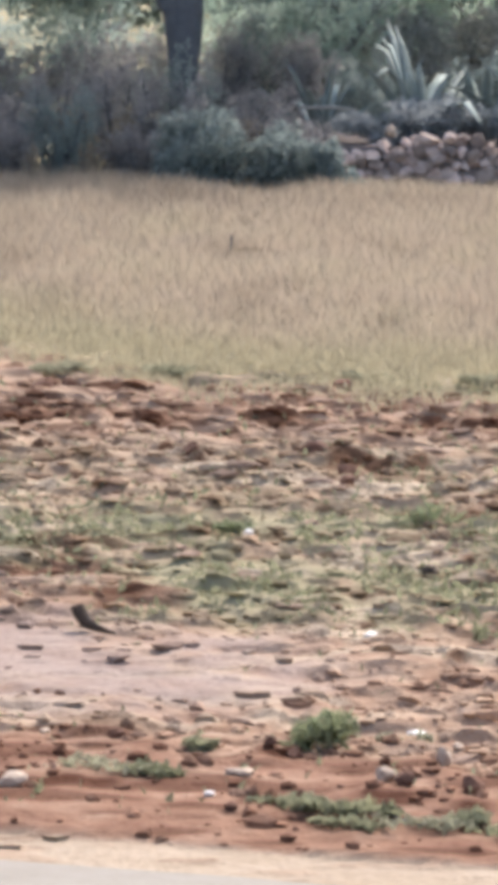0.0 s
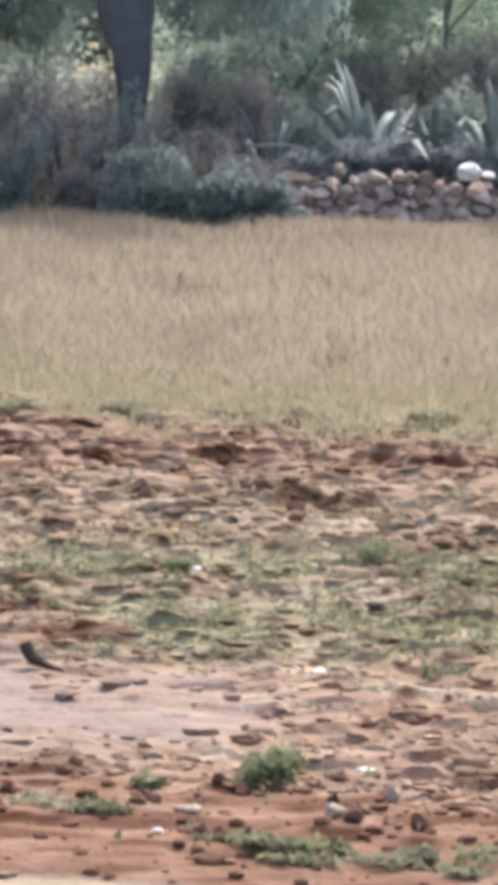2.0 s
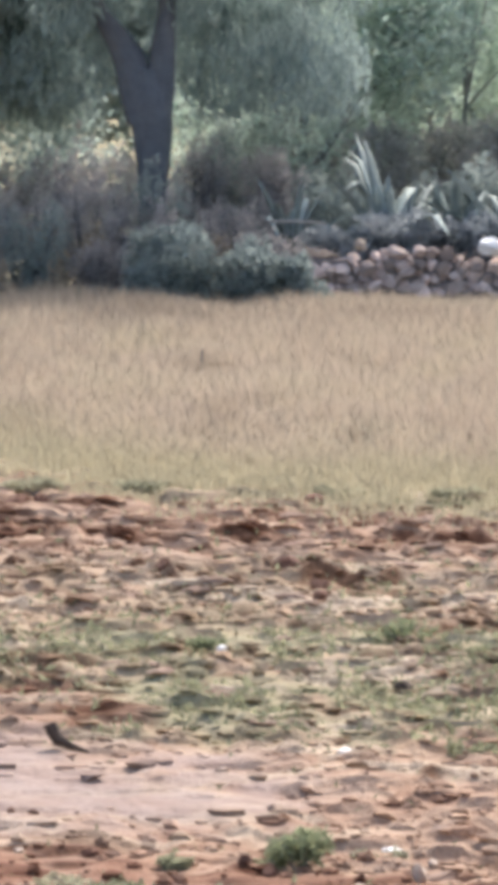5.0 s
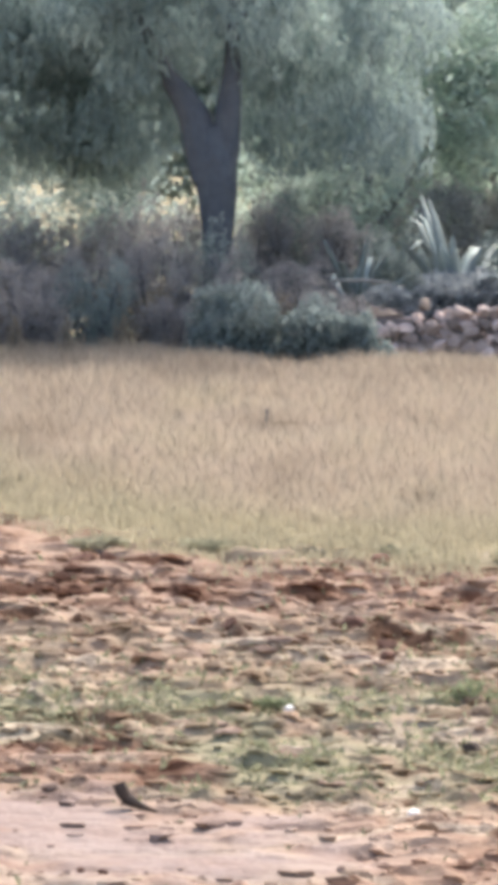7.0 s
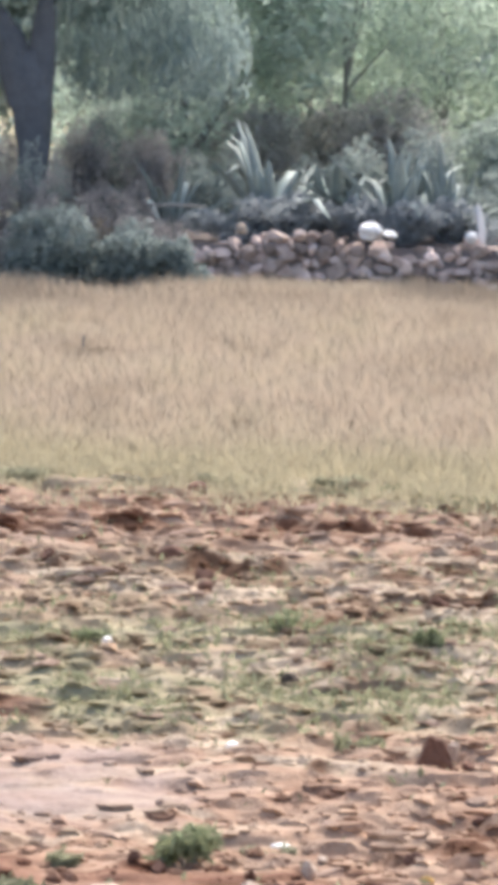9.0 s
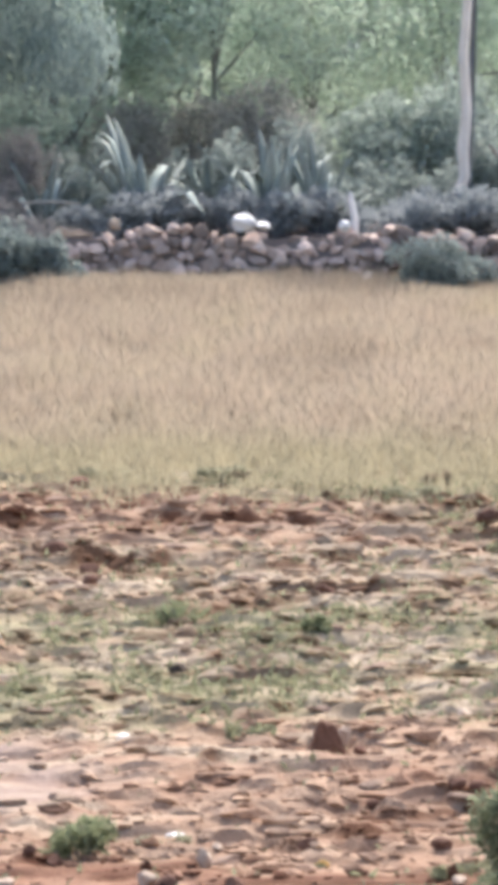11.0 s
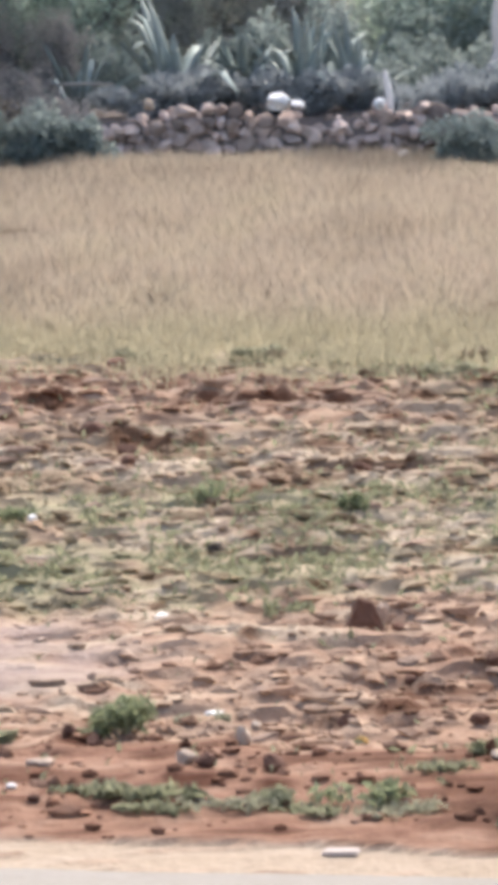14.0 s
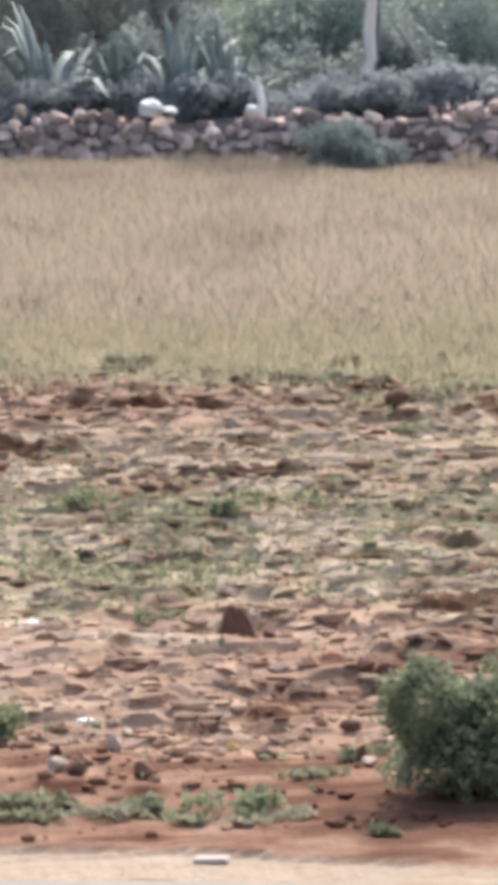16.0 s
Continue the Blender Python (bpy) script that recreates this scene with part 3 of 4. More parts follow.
def shrub(name, label, x, y, w, h, count, leaf, material, seed, deep=None, twigs=6, z=None, slim=0.45, low=0.25, wood=None):
    g = random.Random(seed)
    base = hz(x, y) if z is None else z
    root = new(name, None)
    root.location = (x, y, base)
    tagged(root, label, "shrub")
    deep = deep or w * 0.7
    blobs = []
    for k in range(9):
        bx, by, bz = g.uniform(-0.55, 0.55) * w, g.uniform(-0.5, 0.5) * deep, g.uniform(low, 0.75) * h
        rr = g.uniform(0.22, 0.36)
        blobs.append(((bx, by, bz), (rr * w, rr * deep, min(bz * 1.0, g.uniform(0.22, 0.34) * h))))
    for k in range(twigs):
        c = blobs[k % 9][0]
        s = Soup()
        s.tube([(g.uniform(-0.1, 0.1) * w, 0, -0.03), (c[0] * 0.5, c[1] * 0.5, c[2] * 0.6), (c[0], c[1], c[2] * 1.2)], [0.018 * h + 0.006, 0.012 * h + 0.004, 0.004], 5)
        part("stem", s, wood or BARK, root)
    s = Soup()
    s.leaves(crown_points(blobs, count), leaf, 0.1, slim)
    part("foliage", s, material, root)
    return root


def tree(label, x, y, top, spread, low, count, leaf, material, seed, trunk=0.14, bark=None, lean=0.0, deep=None):
    """A tree with tapered trunk, limbs and a ragged crown from height low to top."""
    g = random.Random(seed)
    root = new("tree", None)
    root.location = (x, y, 0)
    tagged(root, label, "tree")
    bark = bark or BARK
    s = Soup()
    mid = (low + top) / 2
    s.tube([(0, 0, -0.1), (lean * 0.3, 0, low * 0.5), (lean * 0.7, 0.1, low), (lean, 0, mid), (lean * 1.2, 0, top * 0.9)],
           [trunk * 1.3, trunk, trunk * 0.8, trunk * 0.45, 0.03], 10, 0.08)
    part("trunk", s, bark, root)
    deep = deep or spread
    blobs = []
    for k in range(16):
        a, q = g.uniform(0, 6.28), math.sqrt(g.random())
        bz = g.uniform(low, top)
        fall = 1 - 0.5 * max(0, (bz - mid) / (top - mid))
        blobs.append(((lean + math.cos(a) * q * spread * fall, math.sin(a) * q * deep * fall, bz),
                      (g.uniform(0.28, 0.45) * spread, g.uniform(0.28, 0.45) * deep, g.uniform(0.10, 0.19) * (top - low) + 0.25)))
    for k in range(5):
        c = blobs[k][0]
        s = Soup()
        s.tube([(lean * 0.7, 0.1, low * 0.9), ((lean + c[0]) / 2, c[1] / 2, (low + c[2]) / 2 + 0.2), c], [trunk * 0.5, trunk * 0.3, 0.02], 6, 0.06)
        part("limb", s, bark, root)
    s = Soup()
    s.leaves(crown_points(blobs, count), leaf, 0.5)
    part("crown", s, material, root)
    return root


def agave(x, y, z, size, leaves, seed):
    """A rosette of long stiff pointed leaves, some of them bent over."""
    g = random.Random(seed)
    root = new("agave", None)
    root.location = (x, y, z)
    tagged(root, "large grey-green agave with stiff pointed leaves behind the wall", "agave", "agaves behind the wall")
    for k in range(leaves):
        a = k * 2.4 + g.uniform(-0.3, 0.3)
        tilt = radians(g.uniform(8, 60))
        ln = size * g.uniform(0.65, 1.1)
        out = Vector((math.cos(a) * math.sin(tilt), math.sin(a) * math.sin(tilt), math.cos(tilt)))
        side = out.cross(Vector((0, 0, 1))).normalized()
        nrm = side.cross(out)
        bend = g.choice([0, 0.05, 0.15, 0.3, 0.5])
        s = Soup()
        verts, faces = [], []
        ws = [0.05, 0.075, 0.07, 0.046, 0.006]
        for i, wd in enumerate(ws):
            q = i / 4
            c = out * ln * q - Vector((0, 0, 1)) * bend * ln * max(0, q - 0.5) ** 2 * 3
            wd *= size / 1.2
            verts += [c - side * wd + nrm * wd * 0.3, c - nrm * wd * 0.35, c + side * wd + nrm * wd * 0.3, c + nrm * wd * 0.1]
        for i in range(4):
            for j in range(4):
                p, q = i * 4 + j, i * 4 + (j + 1) % 4
                faces.append((p, q, q + 4, p + 4))
        faces += [(3, 2, 1, 0), (16, 17, 18, 19)]
        s.add(verts, faces)
        part("leaf", s, AGAVE_LEAF, root, smooth=True)
    return root


# main tree, dark and forked
def main_tree():
    root = new("tree", None)
    root.location = (-3.38, 65, 0)
    tagged(root, "dark forked tree standing in scrub behind the meadow", "tree")
    s = Soup()
    s.tube([(0.02, 0, -0.1), (0.0, 0, 0.8), (0.0, 0, 1.55), (0.0, 0, 2.05), (-0.02, 0, 2.6), (-0.06, 0, 3.0), (-0.1, 0, 3.5)], [0.24, 0.2, 0.2, 0.25, 0.31, 0.33, 0.22], 14, 0.05)
    part("trunk", s, BARK, root)
    for path, rad in (([(-0.14, 0, 2.7), (-0.27, 0, 3.2), (-0.36, 0, 3.6), (-0.55, -0.05, 3.95), (-0.8, -0.1, 4.3), (-1.6, 0, 5.8)], [0.26, 0.28, 0.25, 0.2, 0.13, 0.05]),
                      ([(0.06, 0, 2.7), (0.1, 0, 3.2), (0.12, 0, 3.7), (0.19, 0, 4.3), (0.21, 0, 4.9), (0.2, 0.1, 5.6), (0.5, 0.2, 7.0)], [0.2, 0.22, 0.2, 0.14, 0.11, 0.1, 0.06]),
                      ([(0.2, 0, 4.7), (0.02, -0.1, 5.1), (-0.2, -0.1, 5.5)], [0.08, 0.06, 0.03]),
                      ([(0.2, 0, 4.9), (0.4, 0, 5.3), (0.7, 0, 5.8)], [0.08, 0.06, 0.03])):
        s = Soup()
        s.tube(path, rad, 11, 0.07)
        part("limb", s, BARK, root)
    g = random.Random(3)
    blobs = []
    for k in range(34):
        bx, bz = g.uniform(-4.2, 3.4), g.uniform(2.7, 9.0)
        if abs(bx) < 0.6 and bz < 4.2:
            bz += 2
        if bx < -0.6:
            bz = max(bz, 3.15)
        blobs.append(((bx, g.uniform(0.4, 3.2) if bz < 4.6 else g.uniform(-1.2, 3), bz), (g.uniform(0.7, 1.2), g.uniform(0.5, 1.0), g.uniform(0.5, 0.95))))
    for k in range(7):
        blobs.append(((g.uniform(-2.6, -0.5), g.uniform(-1.1, -0.3), g.uniform(4.3, 6.0)), (g.uniform(0.5, 0.8), 0.5, g.uniform(0.4, 0.6))))
    for k in range(16):
        blobs.append(((g.uniform(-4.4, -0.5), g.uniform(0.8, 3.4), g.uniform(3.3, 6.0)), (g.uniform(0.8, 1.2), 0.8, g.uniform(0.6, 0.85))))
    s = Soup()
    s.leaves(crown_points(blobs, 52000), 0.19, 2.2, 0.26)
    part("crown", s, TREE_LEAF, root)


main_tree()
tree("dense dark green tree behind the scrub", -8.3, 69, 9.5, 3.4, 2.75, 24000, 0.14, TREE_LEAF, 11, 0.2)
tree("dense dark green tree behind the scrub", -1.2, 70, 7.6, 2.4, 1.6, 13000, 0.15, MID_LEAF, 12, 0.10, GREY_BARK)
tree("lighter green tree with thin trunk behind agaves", 1.45, 71, 7.2, 2.1, 3.0, 10500, 0.15, LIGHT_LEAF, 13, 0.05, GREY_BARK)
tree("lighter green tree with thin trunk behind agaves", 3.2, 76, 7.4, 2.3, 1.6, 11000, 0.16, LIGHT_LEAF, 23, 0.07, GREY_BARK)
tree("lighter green tree with thin trunk behind agaves", 5.6, 75.5, 7.4, 2.6, 2.2, 11000, 0.16, LIGHT_LEAF, 14, 0.09, GREY_BARK)
tree("lighter green tree with thin trunk behind agaves", 8.6, 73, 7.4, 2.6, 2.0, 7000, 0.16, LIGHT_LEAF, 15, 0.12, GREY_BARK)
tree("dense dark green tree behind the scrub", -11.5, 70, 9.0, 3.2, 1.6, 12000, 0.18, TREE_LEAF, 16, 0.2)


def far_woods():
    s = Soup()
    g = random.Random(8)
    blobs = []
    for k in range(190):
        r = g.uniform(1.2, 2.4)
        bx, bz = g.uniform(-18, 20), g.uniform(0.3, 3.5) if k % 2 else g.uniform(3, 7.2)
        if bx < -3.5:
            bz = g.uniform(2.0, 7.4)
        blobs.append(((bx, g.uniform(88, 96), bz), (r, r, r * 0.8)))
    # the belt's haze is only its pale leaf colour
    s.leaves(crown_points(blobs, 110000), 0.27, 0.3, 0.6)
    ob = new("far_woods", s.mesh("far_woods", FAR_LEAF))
    tagged(ob, "green belt of woodland in the distance, haze put into its leaf colour", "woods", kind="stuff")


far_woods()

# pale-barked slender tree
def pale_tree():
    root = new("tree", None)
    root.location = (5.0, 65, 0)
    tagged(root, "slender tree with peeling whitish bark behind the wall", "tree")
    s = Soup()
    s.tube([(0, 0, -0.1), (-0.03, 0, 0.8), (0.0, 0, 1.25), (0.1, 0, 1.5), (0.08, 0, 1.9), (0.14, 0, 2.5), (0.1, 0, 3.4), (0.2, 0, 4.5), (0.25, 0, 7)],
           [0.11, 0.09, 0.085, 0.085, 0.1, 0.085, 0.08, 0.07, 0.03], 10, 0.08)
    part("trunk", s, WHITE_BARK, root)
    s = Soup()
    s.tube([(0.14, 0.06, -0.1), (0.13, 0.07, 1.3), (0.2, 0.08, 2.4), (0.3, 0.1, 4.6)], [0.09, 0.08, 0.07, 0.03], 8, 0.06)
    part("limb", s, BARK, root)
    blobs = [((random.uniform(-1.2, 1.4), random.uniform(0, 1.2), random.uniform(5.6, 8)), (0.7, 0.7, 0.5)) for k in range(8)]
    s = Soup()
    s.leaves(crown_points(blobs, 4000), 0.13, 0.6)
    part("crown", s, LIGHT_LEAF, root)


pale_tree()

for x, y, z, size, n, seed in ((-1.25, 63.5, 0.8, 1.45, 13, 1), (0.2, 63.45, 0.82, 2.0, 15, 2), (1.2, 63.7, 0.8, 1.5, 12, 3), (2.1, 63.45, 0.82, 1.95, 17, 4), (2.8, 63.4, 0.82, 1.4, 14, 5), (6.6, 63.8, 0.75, 0.9, 9, 6)):
    agave(x, y, z, size, n, seed)
LOW = "dark bluish low growth on the bank behind the wall"
for k in range(15):
    shrub("undergrowth", LOW, -0.3 + 0.62 * k, 62.95, 1.15, 0.62 + 0.1 * ((k * 5) % 3), 2200, 0.09, LOW_LEAF, 150 + k, z=0.78)

SCRUB = "tangled greyish dry scrub along the meadow edge"
for k in range(22):
    x = -9.4 + 0.37 * k
    shrub("scrub", SCRUB, x, 62.3 + 0.55 * (k % 3), 0.85, 1.2 + 0.5 * ((k * 7) % 5) / 4 + 0.25 * (k % 3), 2600, 0.09, (SCRUB_LEAF, SHRUB_LEAF, SCRUB_LEAF, SCRUB_LEAF, STRAW_LEAF)[k * 3 % 5], k + 1, slim=0.3, twigs=7)
for k in range(4):
    shrub("scrub", SCRUB, -2.9 + 0.75 * k, 66.3, 1.0, 2.3 + 0.3 * (k % 2), 3600, 0.10, (SCRUB_LEAF, SHRUB_LEAF)[k % 2], 240 + k, slim=0.35, twigs=6)
for k in range(6):
    shrub("scrub", SCRUB, -9.6 + 1.45 * k, 65.8 + 0.4 * (k % 2), 1.5, 2.3 + 0.2 * (k % 3), 3600, 0.11, SCRUB_LEAF, 40 + k, slim=0.35, twigs=6)
SH = "dense grey-green shrub at the foot of the wall"
for x, w, h, k in ((-1.3, 0.9, 1.15, 31), (-2.15, 1.1, 1.5, 32), (-3.1, 1.05, 1.45, 34)):
    shrub("shrub", SH, x, 61.25, w, h, 5200, 0.09, SHRUB_LEAF, k)
shrub("shrub", SH, 4.4, 61.25, 1.3, 0.95, 5200, 0.085, SHRUB_LEAF, 33)
HEDGE = "dark shaded undergrowth between the wall and the trees"
for k, x in enumerate((-0.3, 0.9, 2.1, 3.3, 4.3, 5.7, 7.0, 8.4)):
    shrub("undergrowth", HEDGE, x, 65.4 + 0.3 * (k % 3), 1.2, 1.75 + 0.35 * ((k * 7) % 3), 4200, 0.11, SHRUB_LEAF, 50 + k, slim=0.4)
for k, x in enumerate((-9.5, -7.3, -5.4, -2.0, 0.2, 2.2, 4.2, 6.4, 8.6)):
    shrub("undergrowth", "undergrowth beneath the far trees, leaves coloured pale for haze", x, 70.2 if x > -2.5 else 79, 2.0, 2.6 + 0.3 * (k % 2) if x > -2.5 else 2.1, 9000 if x > -2.5 else 5000, 0.11, HAZED_LEAF if 0 < x < 3 else FAR_LEAF, 70 + k)


def rod(name, label, category, pts, radii, material, sides=7):
    s = Soup()
    o = Vector(pts[0])
    s.tube([Vector(p) - o for p in pts], radii, sides, 0.1)
    ob = new(name, s.mesh(name, material))
    ob.location = o
    return tagged(ob, label, category)


rod("dead_branch", "bare grey dead branch leaning behind the wall", "branch", [(6.1, 64.4, 0.0), (5.98, 64.5, 1.18), (5.7, 64.5, 1.65), (5.45, 64.5, 2.0)], [0.06, 0.055, 0.05, 0.03], DEADWOOD)
rod("dead_branch", "pale bare stick lying across the scrub", "branch", [(-1.55, 62.6, 1.36), (-1.1, 62.6, 1.37), (-0.7, 62.6, 1.34)], [0.02, 0.03, 0.018], DEADWOOD)
rod("post_stump", "short pale weathered post beside the wall", "post", [(3.3, 62.4, 0), (3.29, 62.4, 1.1), (3.25, 62.4, 1.3), (3.23, 62.4, 1.46)], [0.05, 0.06, 0.055, 0.03], WHITE_STONE)

# ---- foreground things ----
shrub("bush", "rounded leafy green bush beside the road", 2.5, 23.3, 1.06, 0.92, 18000, 0.05, BUSH_LEAF, 91, deep=0.8, twigs=9, low=0.12)

WEED = "small leafy green weed growing in red soil"
for x, y, w, h, m, seed in ((-0.36, 24.85, 0.38, 0.3, FRESH_LEAF, 1), (0.95, 23.0, 0.4, 0.13, FRESH_LEAF, 2), (-0.38, 23.2, 0.2, 0.08, WEED_LEAF, 3), (-1.07, 24.65, 0.14, 0.07, WEED_LEAF, 4),
                            (1.73, 22.3, 0.12, 0.05, DULL_LEAF, 5), (-0.1, 23.15, 0.26, 0.07, DULL_LEAF, 6), (1.71, 24.05, 0.14, 0.06, DULL_LEAF, 7), (0.45, 23.05, 0.2, 0.07, WEED_LEAF, 8),
                            (-1.2, 32.9, 0.3, 0.09, FRESH_LEAF, 9), (0.3, 33.4, 0.35, 0.14, FRESH_LEAF, 10), (1.36, 32.5, 0.16, 0.14, FRESH_LEAF, 11), (2.55, 31.7, 0.3, 0.12, FRESH_LEAF, 12),
                            (3.25, 36.7, 0.4, 0.1, WEED_LEAF, 13), (0.75, 28.5, 0.3, 0.12, DULL_LEAF, 14), (-1.3, 24.0, 0.25, 0.05, DULL_LEAF, 15)):
    r = shrub("weed", WEED, x, y, w, h, 280 if h > 0.2 else 150, 0.13 if h > 0.2 else 0.1 if y > 30 else 0.08, m, 200 + seed, twigs=9 if h > 0.2 else 4, slim=0.22 if h > 0.2 or y > 30 else 0.45, wood=GREY_BARK)
    tagged(r, category="weed")

CL = "dark reddish clod of broken earth on the field"
for x, y, r, m, seed in ((3.05, 30.05, (0.16, 0.1, 0.07), CLOD, 2), (0.5, 23.72, (0.08, 0.07, 0.075), CLOD, 3), (0.29, 31.1, (0.10, 0.08, 0.05), DARK_CLOD, 4),
                         (-0.39, 35.0, (0.08, 0.07, 0.06), CLOD, 5), (-0.4, 35.9, (0.12, 0.08, 0.07), CLOD, 6), (1.52, 34.6, (0.09, 0.07, 0.06), CLOD, 8),
                         (-3.2, 41.2, (0.14, 0.1, 0.1), CLOD, 10), (-0.55, 41.6, (0.16, 0.1, 0.07), CLOD, 11), (1.44, 28.0, (0.07, 0.06, 0.04), CLOD, 12), (0.12, 23.75, (0.09, 0.07, 0.05), CLOD, 13)):
    thing_lump("clod", CL, "clod", x, y, r, m, 400 + seed, rz=seed * 23, taper=0.1)
thing_lump("stone", "pale angular stone lying in red soil", "stone", 0.0, 23.85, (0.07, 0.05, 0.06), PALE_STONE, 501)
thing_lump("stone", "pale pointed stone standing in rubble", "stone", 0.34, 24.45, (0.05, 0.04, 0.075), PALE_STONE, 502)
thing_lump("stone", "flat white stone lying in rubble", "stone", 0.18, 25.4, (0.065, 0.05, 0.025), WHITE_STONE, 503)
thing_lump("stone", "small white stone among green weeds", "stone", -1.12, 32.75, (0.045, 0.04, 0.04), WHITE_STONE, 504)
thing_lump("stone", "small white stone on tilled soil", "stone", -0.13, 28.5, (0.05, 0.04, 0.035), WHITE_STONE, 505)
thing_lump("stone", "pale flat stone on the red bank", "stone", -0.8, 24.0, (0.06, 0.05, 0.035), PALE_STONE, 506)
thing_lump("scrap", "small yellow scrap lying among clods", "scrap", 1.03, 24.6, (0.045, 0.03, 0.035), YELLOW, 507)


def big_clod():
    """An upright block of earth, broad at the foot, with a sloping flank."""
    bm = bmesh.new()
    bmesh.ops.create_cube(bm, size=1)
    for v in bm.verts:
        up = v.co.z > 0
        if v.co.x < 0:
            v.co.x = -0.07 if up else -0.2
        else:
            v.co.x = 0.03 if up else 0.12
        v.co.y *= 0.12 if up else 0.22
        v.co.z = (0.26 if v.co.x < 0 else 0.22) if up else -0.03
    bmesh.ops.subdivide_edges(bm, edges=bm.edges[:], cuts=3, use_grid_fill=True)
    g = random.Random(11)
    for v in bm.verts:
        v.co += Vector((g.uniform(-1, 1), g.uniform(-1, 1), g.uniform(-1, 1))) * 0.011
    me = bpy.data.meshes.new("clod")
    bm.to_mesh(me)
    bm.free()
    me.materials.append(CLOD)
    ob = new("clod", me)
    ob.location = (1.25, 28.05, hz(1.25, 28.05))
    tagged(ob, "large upright block of dark reddish earth on the field", "clod")


big_clod()
thing_lump("stone", "pale pinkish upright stone behind the block of earth", "stone", 1.34, 28.3, (0.05, 0.04, 0.13), PALE_STONE, 521, sink=0.1, tilt=12)


def white_block():
    bm = bmesh.new()
    bmesh.ops.create_cube(bm, size=1)
    bmesh.ops.scale(bm, vec=(0.2, 0.12, 0.025), verts=bm.verts)
    bmesh.ops.bevel(bm, geom=bm.edges, offset=0.012, segments=2, affect='EDGES')
    me = bpy.data.meshes.new("block")
    bm.to_mesh(me)
    bm.free()
    me.materials.append(PALE_BLOCK)
    ob = new("block", me)
    ob.location = (0.8, 22.02, hz(0.8, 22.02) + 0.014)
    ob.rotation_euler = (0.02, -0.03, -0.25)
    tagged(ob, "white broken block lying on the road edge", "block")


white_block()
z0 = hz(-2.1, 28.6)
rod("branch_stub", "dark broken branch stub lying on bare sand", "branch", [(-1.86, 28.5, z0 + 0.005), (-1.98, 28.56, z0 + 0.03), (-2.07, 28.6, z0 + 0.06), (-2.11, 28.62, z0 + 0.12), (-2.13, 28.63, z0 + 0.17)], [0.008, 0.028, 0.045, 0.05, 0.042], DARK_CLOD, 9)

DRY = "withered brown weed standing in the dry grass"
for k, (x, y) in enumerate(((1.02, 45.5), (2.58, 45.8), (3.09, 44.4), (2.85, 41.0), (0.83, 41.6), (-0.39, 45.9), (0.42, 50.1), (0.66, 50.1), (2.82, 45.6), (3.0, 43.4), (3.32, 44.1), (3.87, 41.2), (3.0, 41.0), (1.01, 41.3), (-0.2, 45.8), (0.19, 49.1), (-0.14, 45.4))):
    h = 0.27 if y > 45 else 0.25 if y > 42 else 0.16
    r = shrub("dry_weed", DRY, x, y, (0.08, 0.14, 0.06)[k % 3], h, 60, 0.035, DRY_LEAF, 600 + k, twigs=3, low=0.6, wood=DRY_LEAF)
    tagged(r, category="weed")
for k, (x, y, w, h) in enumerate(((1.5, 44.6, 0.45, 0.18), (1.35, 45.2, 0.4, 0.2), (0.85, 41.6, 0.4, 0.16), (-0.3, 42.0, 0.35, 0.18), (-3.3, 41.7, 0.4, 0.15), (2.6, 40.4, 0.4, 0.15), (-2.2, 42.4, 0.5, 0.16), (4.0, 39.2, 0.4, 0.15))):
    r = shrub("weed", "grey-green weed tuft at the meadow edge", x, y, w, h, 1100, 0.045, EDGE_LEAF, 700 + k, twigs=4)
    tagged(r, category="weed")

for k, (x, y, w, h) in enumerate(((-5.35, 61.6, 0.16, 1.1), (-4.6, 61.6, 0.14, 0.95), (-4.95, 61.3, 0.45, 0.7), (-5.2, 61.0, 0.5, 0.8), (-3.1, 61.4, 0.12, 0.8), (-6.1, 61.5, 0.2, 0.9))):
    r = shrub("dry_weed", "tall straw-coloured dead weed before the scrub", x, y, w, h, 420, 0.08, STRAW_LEAF, 800 + k, twigs=5, slim=0.2)
    tagged(r, category="weed")

SMALL = "small dark lump of red earth on the ground"
for k, (x, y, r) in enumerate(((-1.61, 25.03, 0.045), (-0.85, 23.2, 0.035), (-0.68, 24.67, 0.05), (-0.53, 24.6, 0.055), (-2.21, 26.52, 0.03), (-2.07, 26.54, 0.03), (1.97, 26.5, 0.06), (2.1, 26.48, 0.06), (2.04, 26.0, 0.055),
                               (1.43, 26.33, 0.05), (0.98, 25.0, 0.07), (3.18, 38.47, 0.10), (1.75, 24.88, 0.06), (-3.44, 41.03, 0.13), (-0.52, 41.46, 0.09), (-1.75, 36.4, 0.10), (-0.7, 37.05, 0.13))):
    thing_lump("clod", SMALL, "clod", x, y, (r * 1.25, r * 0.9, r * 0.8), CLOD, 900 + k, rz=31 * k, sink=0.3)
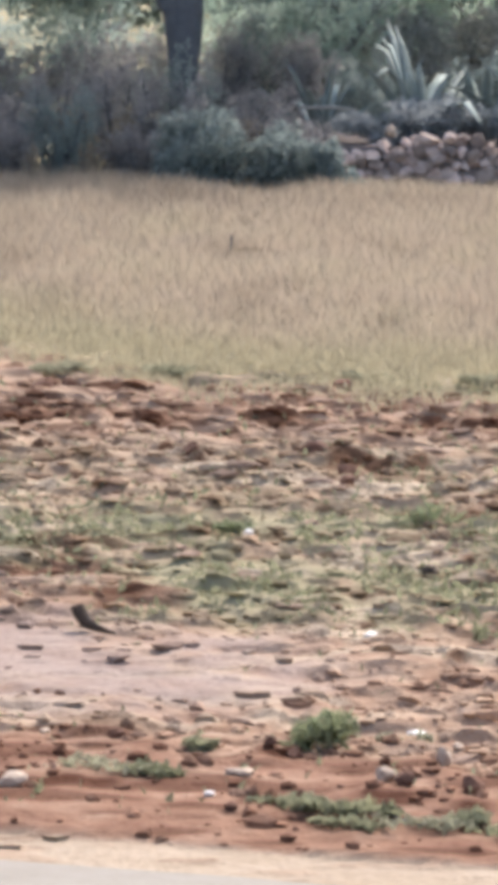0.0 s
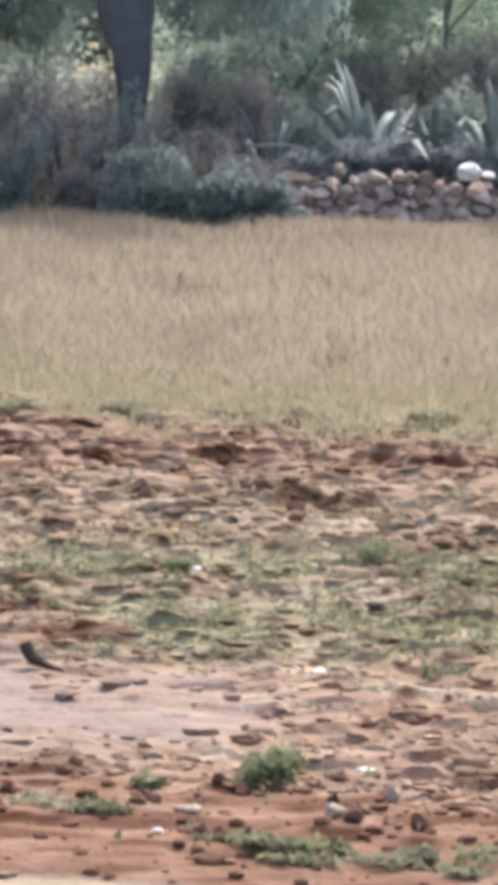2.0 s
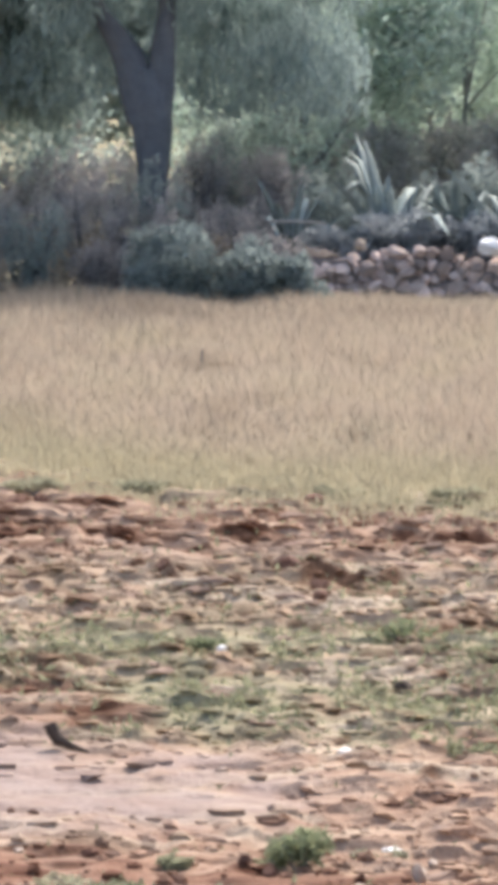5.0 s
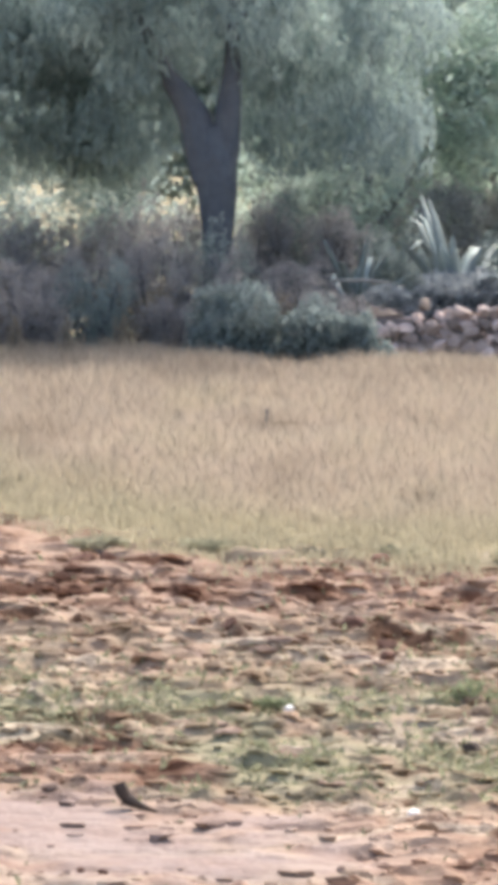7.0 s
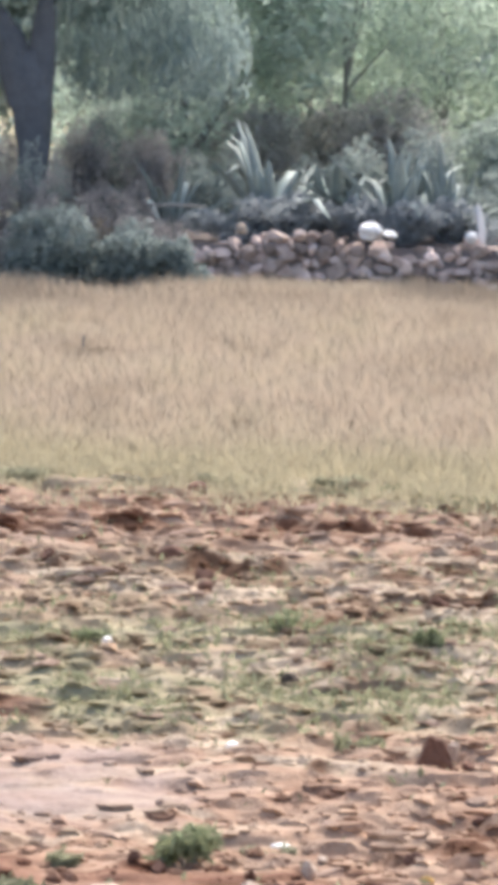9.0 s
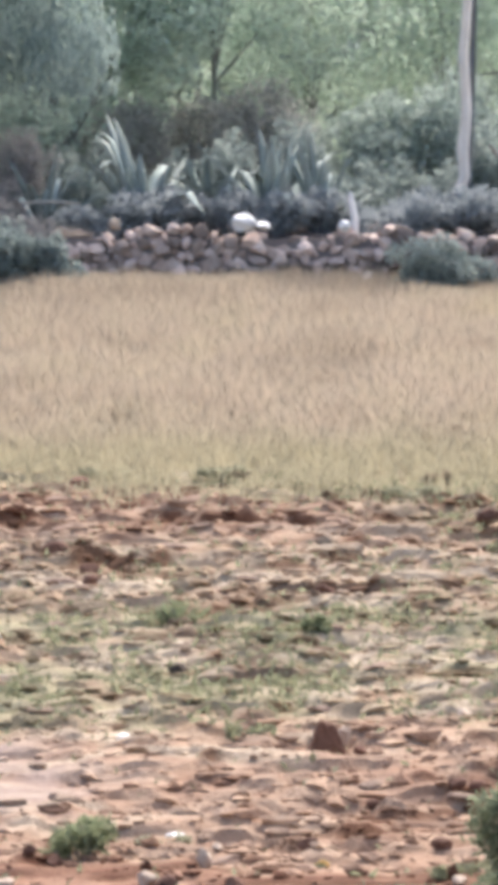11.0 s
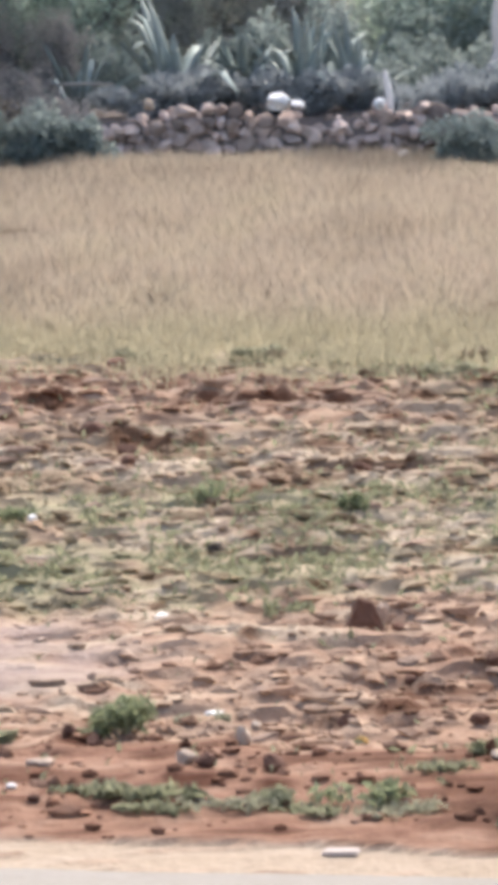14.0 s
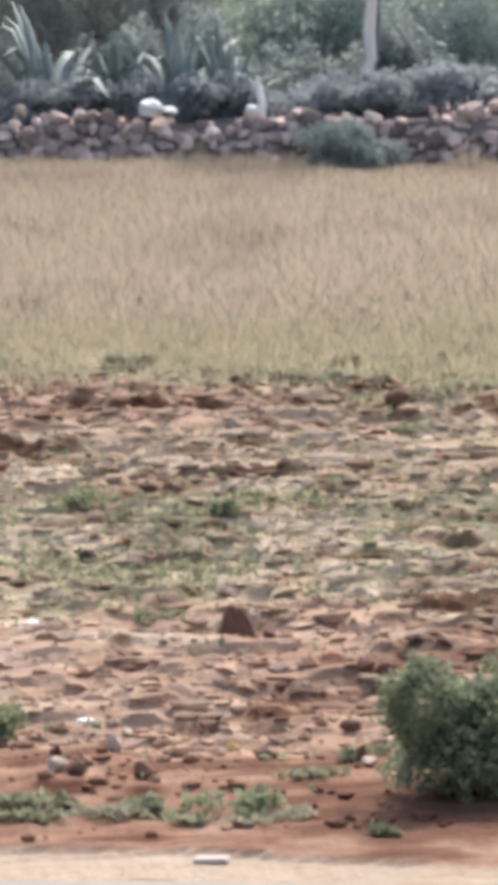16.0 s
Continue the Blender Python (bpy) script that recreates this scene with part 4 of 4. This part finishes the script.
for k, (x, y, r, m, label) in enumerate(((-0.85, 24.05, 0.06, PALE_STONE, "pale blocky stone on the red bank"), (-0.98, 23.47, 0.03, WHITE_STONE, "small white stone on the red bank"), (-2.11, 23.68, 0.09, PALE_STONE, "flat pale stone on the red bank"),
                                         (-2.04, 25.1, 0.035, PALE_STONE, "small pale stone on orange sand"), (2.23, 29.28, 0.07, PALE_STONE, "flat pale stone among the clods"), (0.43, 25.1, 0.045, PALE_STONE, "pale stone in the rubble"),
                                         (1.78, 23.9, 0.05, PALE_STONE, "pale stone near the bush"), (0.76, 25.47, 0.03, YELLOW, "small orange scrap in the rubble"))):
    thing_lump("scrap" if m is YELLOW else "stone", label, "scrap" if m is YELLOW else "stone", x, y, (r * 1.2, r * 0.8, r * 0.6), m, 950 + k, rz=17 * k)

EARTH = plain("clod_earth", (0.216, 0.136, 0.100), (0.368, 0.276, 0.216), 6, 0.95, 0.02, obj=True, spread=0.3)


def loose_clods():
    shapes = []
    for k in range(8):
        v, f = lump((1, 1, 1), 1000 + k, 0.8)
        q = Soup()
        q.add(v * np.random.default_rng(k).uniform(0.85, 1.1, (len(v), 1)), f)
        shapes.append(q.mesh("clod", EARTH))
    g = random.Random(77)
    made = 0
    while made < 110:
        x, y = g.uniform(-4.5, 5.5), g.uniform(24.2, 41)
        sand, red, weed, pale = [float(v[0]) for v in zones(np.array([x]), np.array([y]))]
        if sand > 0.3 or red > 0.5 or y > float(grass_line(x)) - 0.2:
            continue
        r = g.uniform(0.04, 0.075) + (0.02 if y > 35 else 0)
        ob = new("clod", shapes[made % 8])
        ob.location = (x, y, hz(x, y) + 0.2 * r)
        ob.rotation_euler = (g.uniform(-0.25, 0.25), g.uniform(-0.15, 0.15), g.uniform(-0.5, 0.5))
        ob.scale = (r * g.uniform(1.3, 2.6), r, r * g.uniform(0.45, 0.7))
        tagged(ob, "loose clod of dry reddish earth on tilled soil", "clod", "clods on the field")
        made += 1


loose_clods()

rod("dead_twig", "dark bare twig caught in the dry grass", "branch", [(-2.06, 51.3, 0.05), (-2.06, 51.3, 0.3), (-2.05, 51.3, 0.55)], [0.015, 0.02, 0.015], BARK, 5)
rod("dead_twig", "thin brown twig lying across the dry grass", "branch", [(-2.02, 51.2, 0.38), (-1.8, 51.2, 0.40), (-1.58, 51.2, 0.38)], [0.01, 0.014, 0.008], DRY_LEAF, 5)
for k, (x, y, w) in enumerate(((-0.55, 23.35, 0.18), (0.25, 22.95, 0.22), (0.7, 22.85, 0.2), (1.15, 22.8, 0.22), (1.45, 23.6, 0.16), (-1.6, 24.1, 0.25), (-0.2, 22.95, 0.16), (0.1, 25.3, 0.15), (2.0, 24.3, 0.18))):
    r = shrub("weed", "flat greyish weed mat on the red bank", x, y, 1.7 * w, 0.05, 120, 0.07, EDGE_LEAF if k % 2 else WEED_LEAF, 860 + k, twigs=3)
    tagged(r, category="weed")
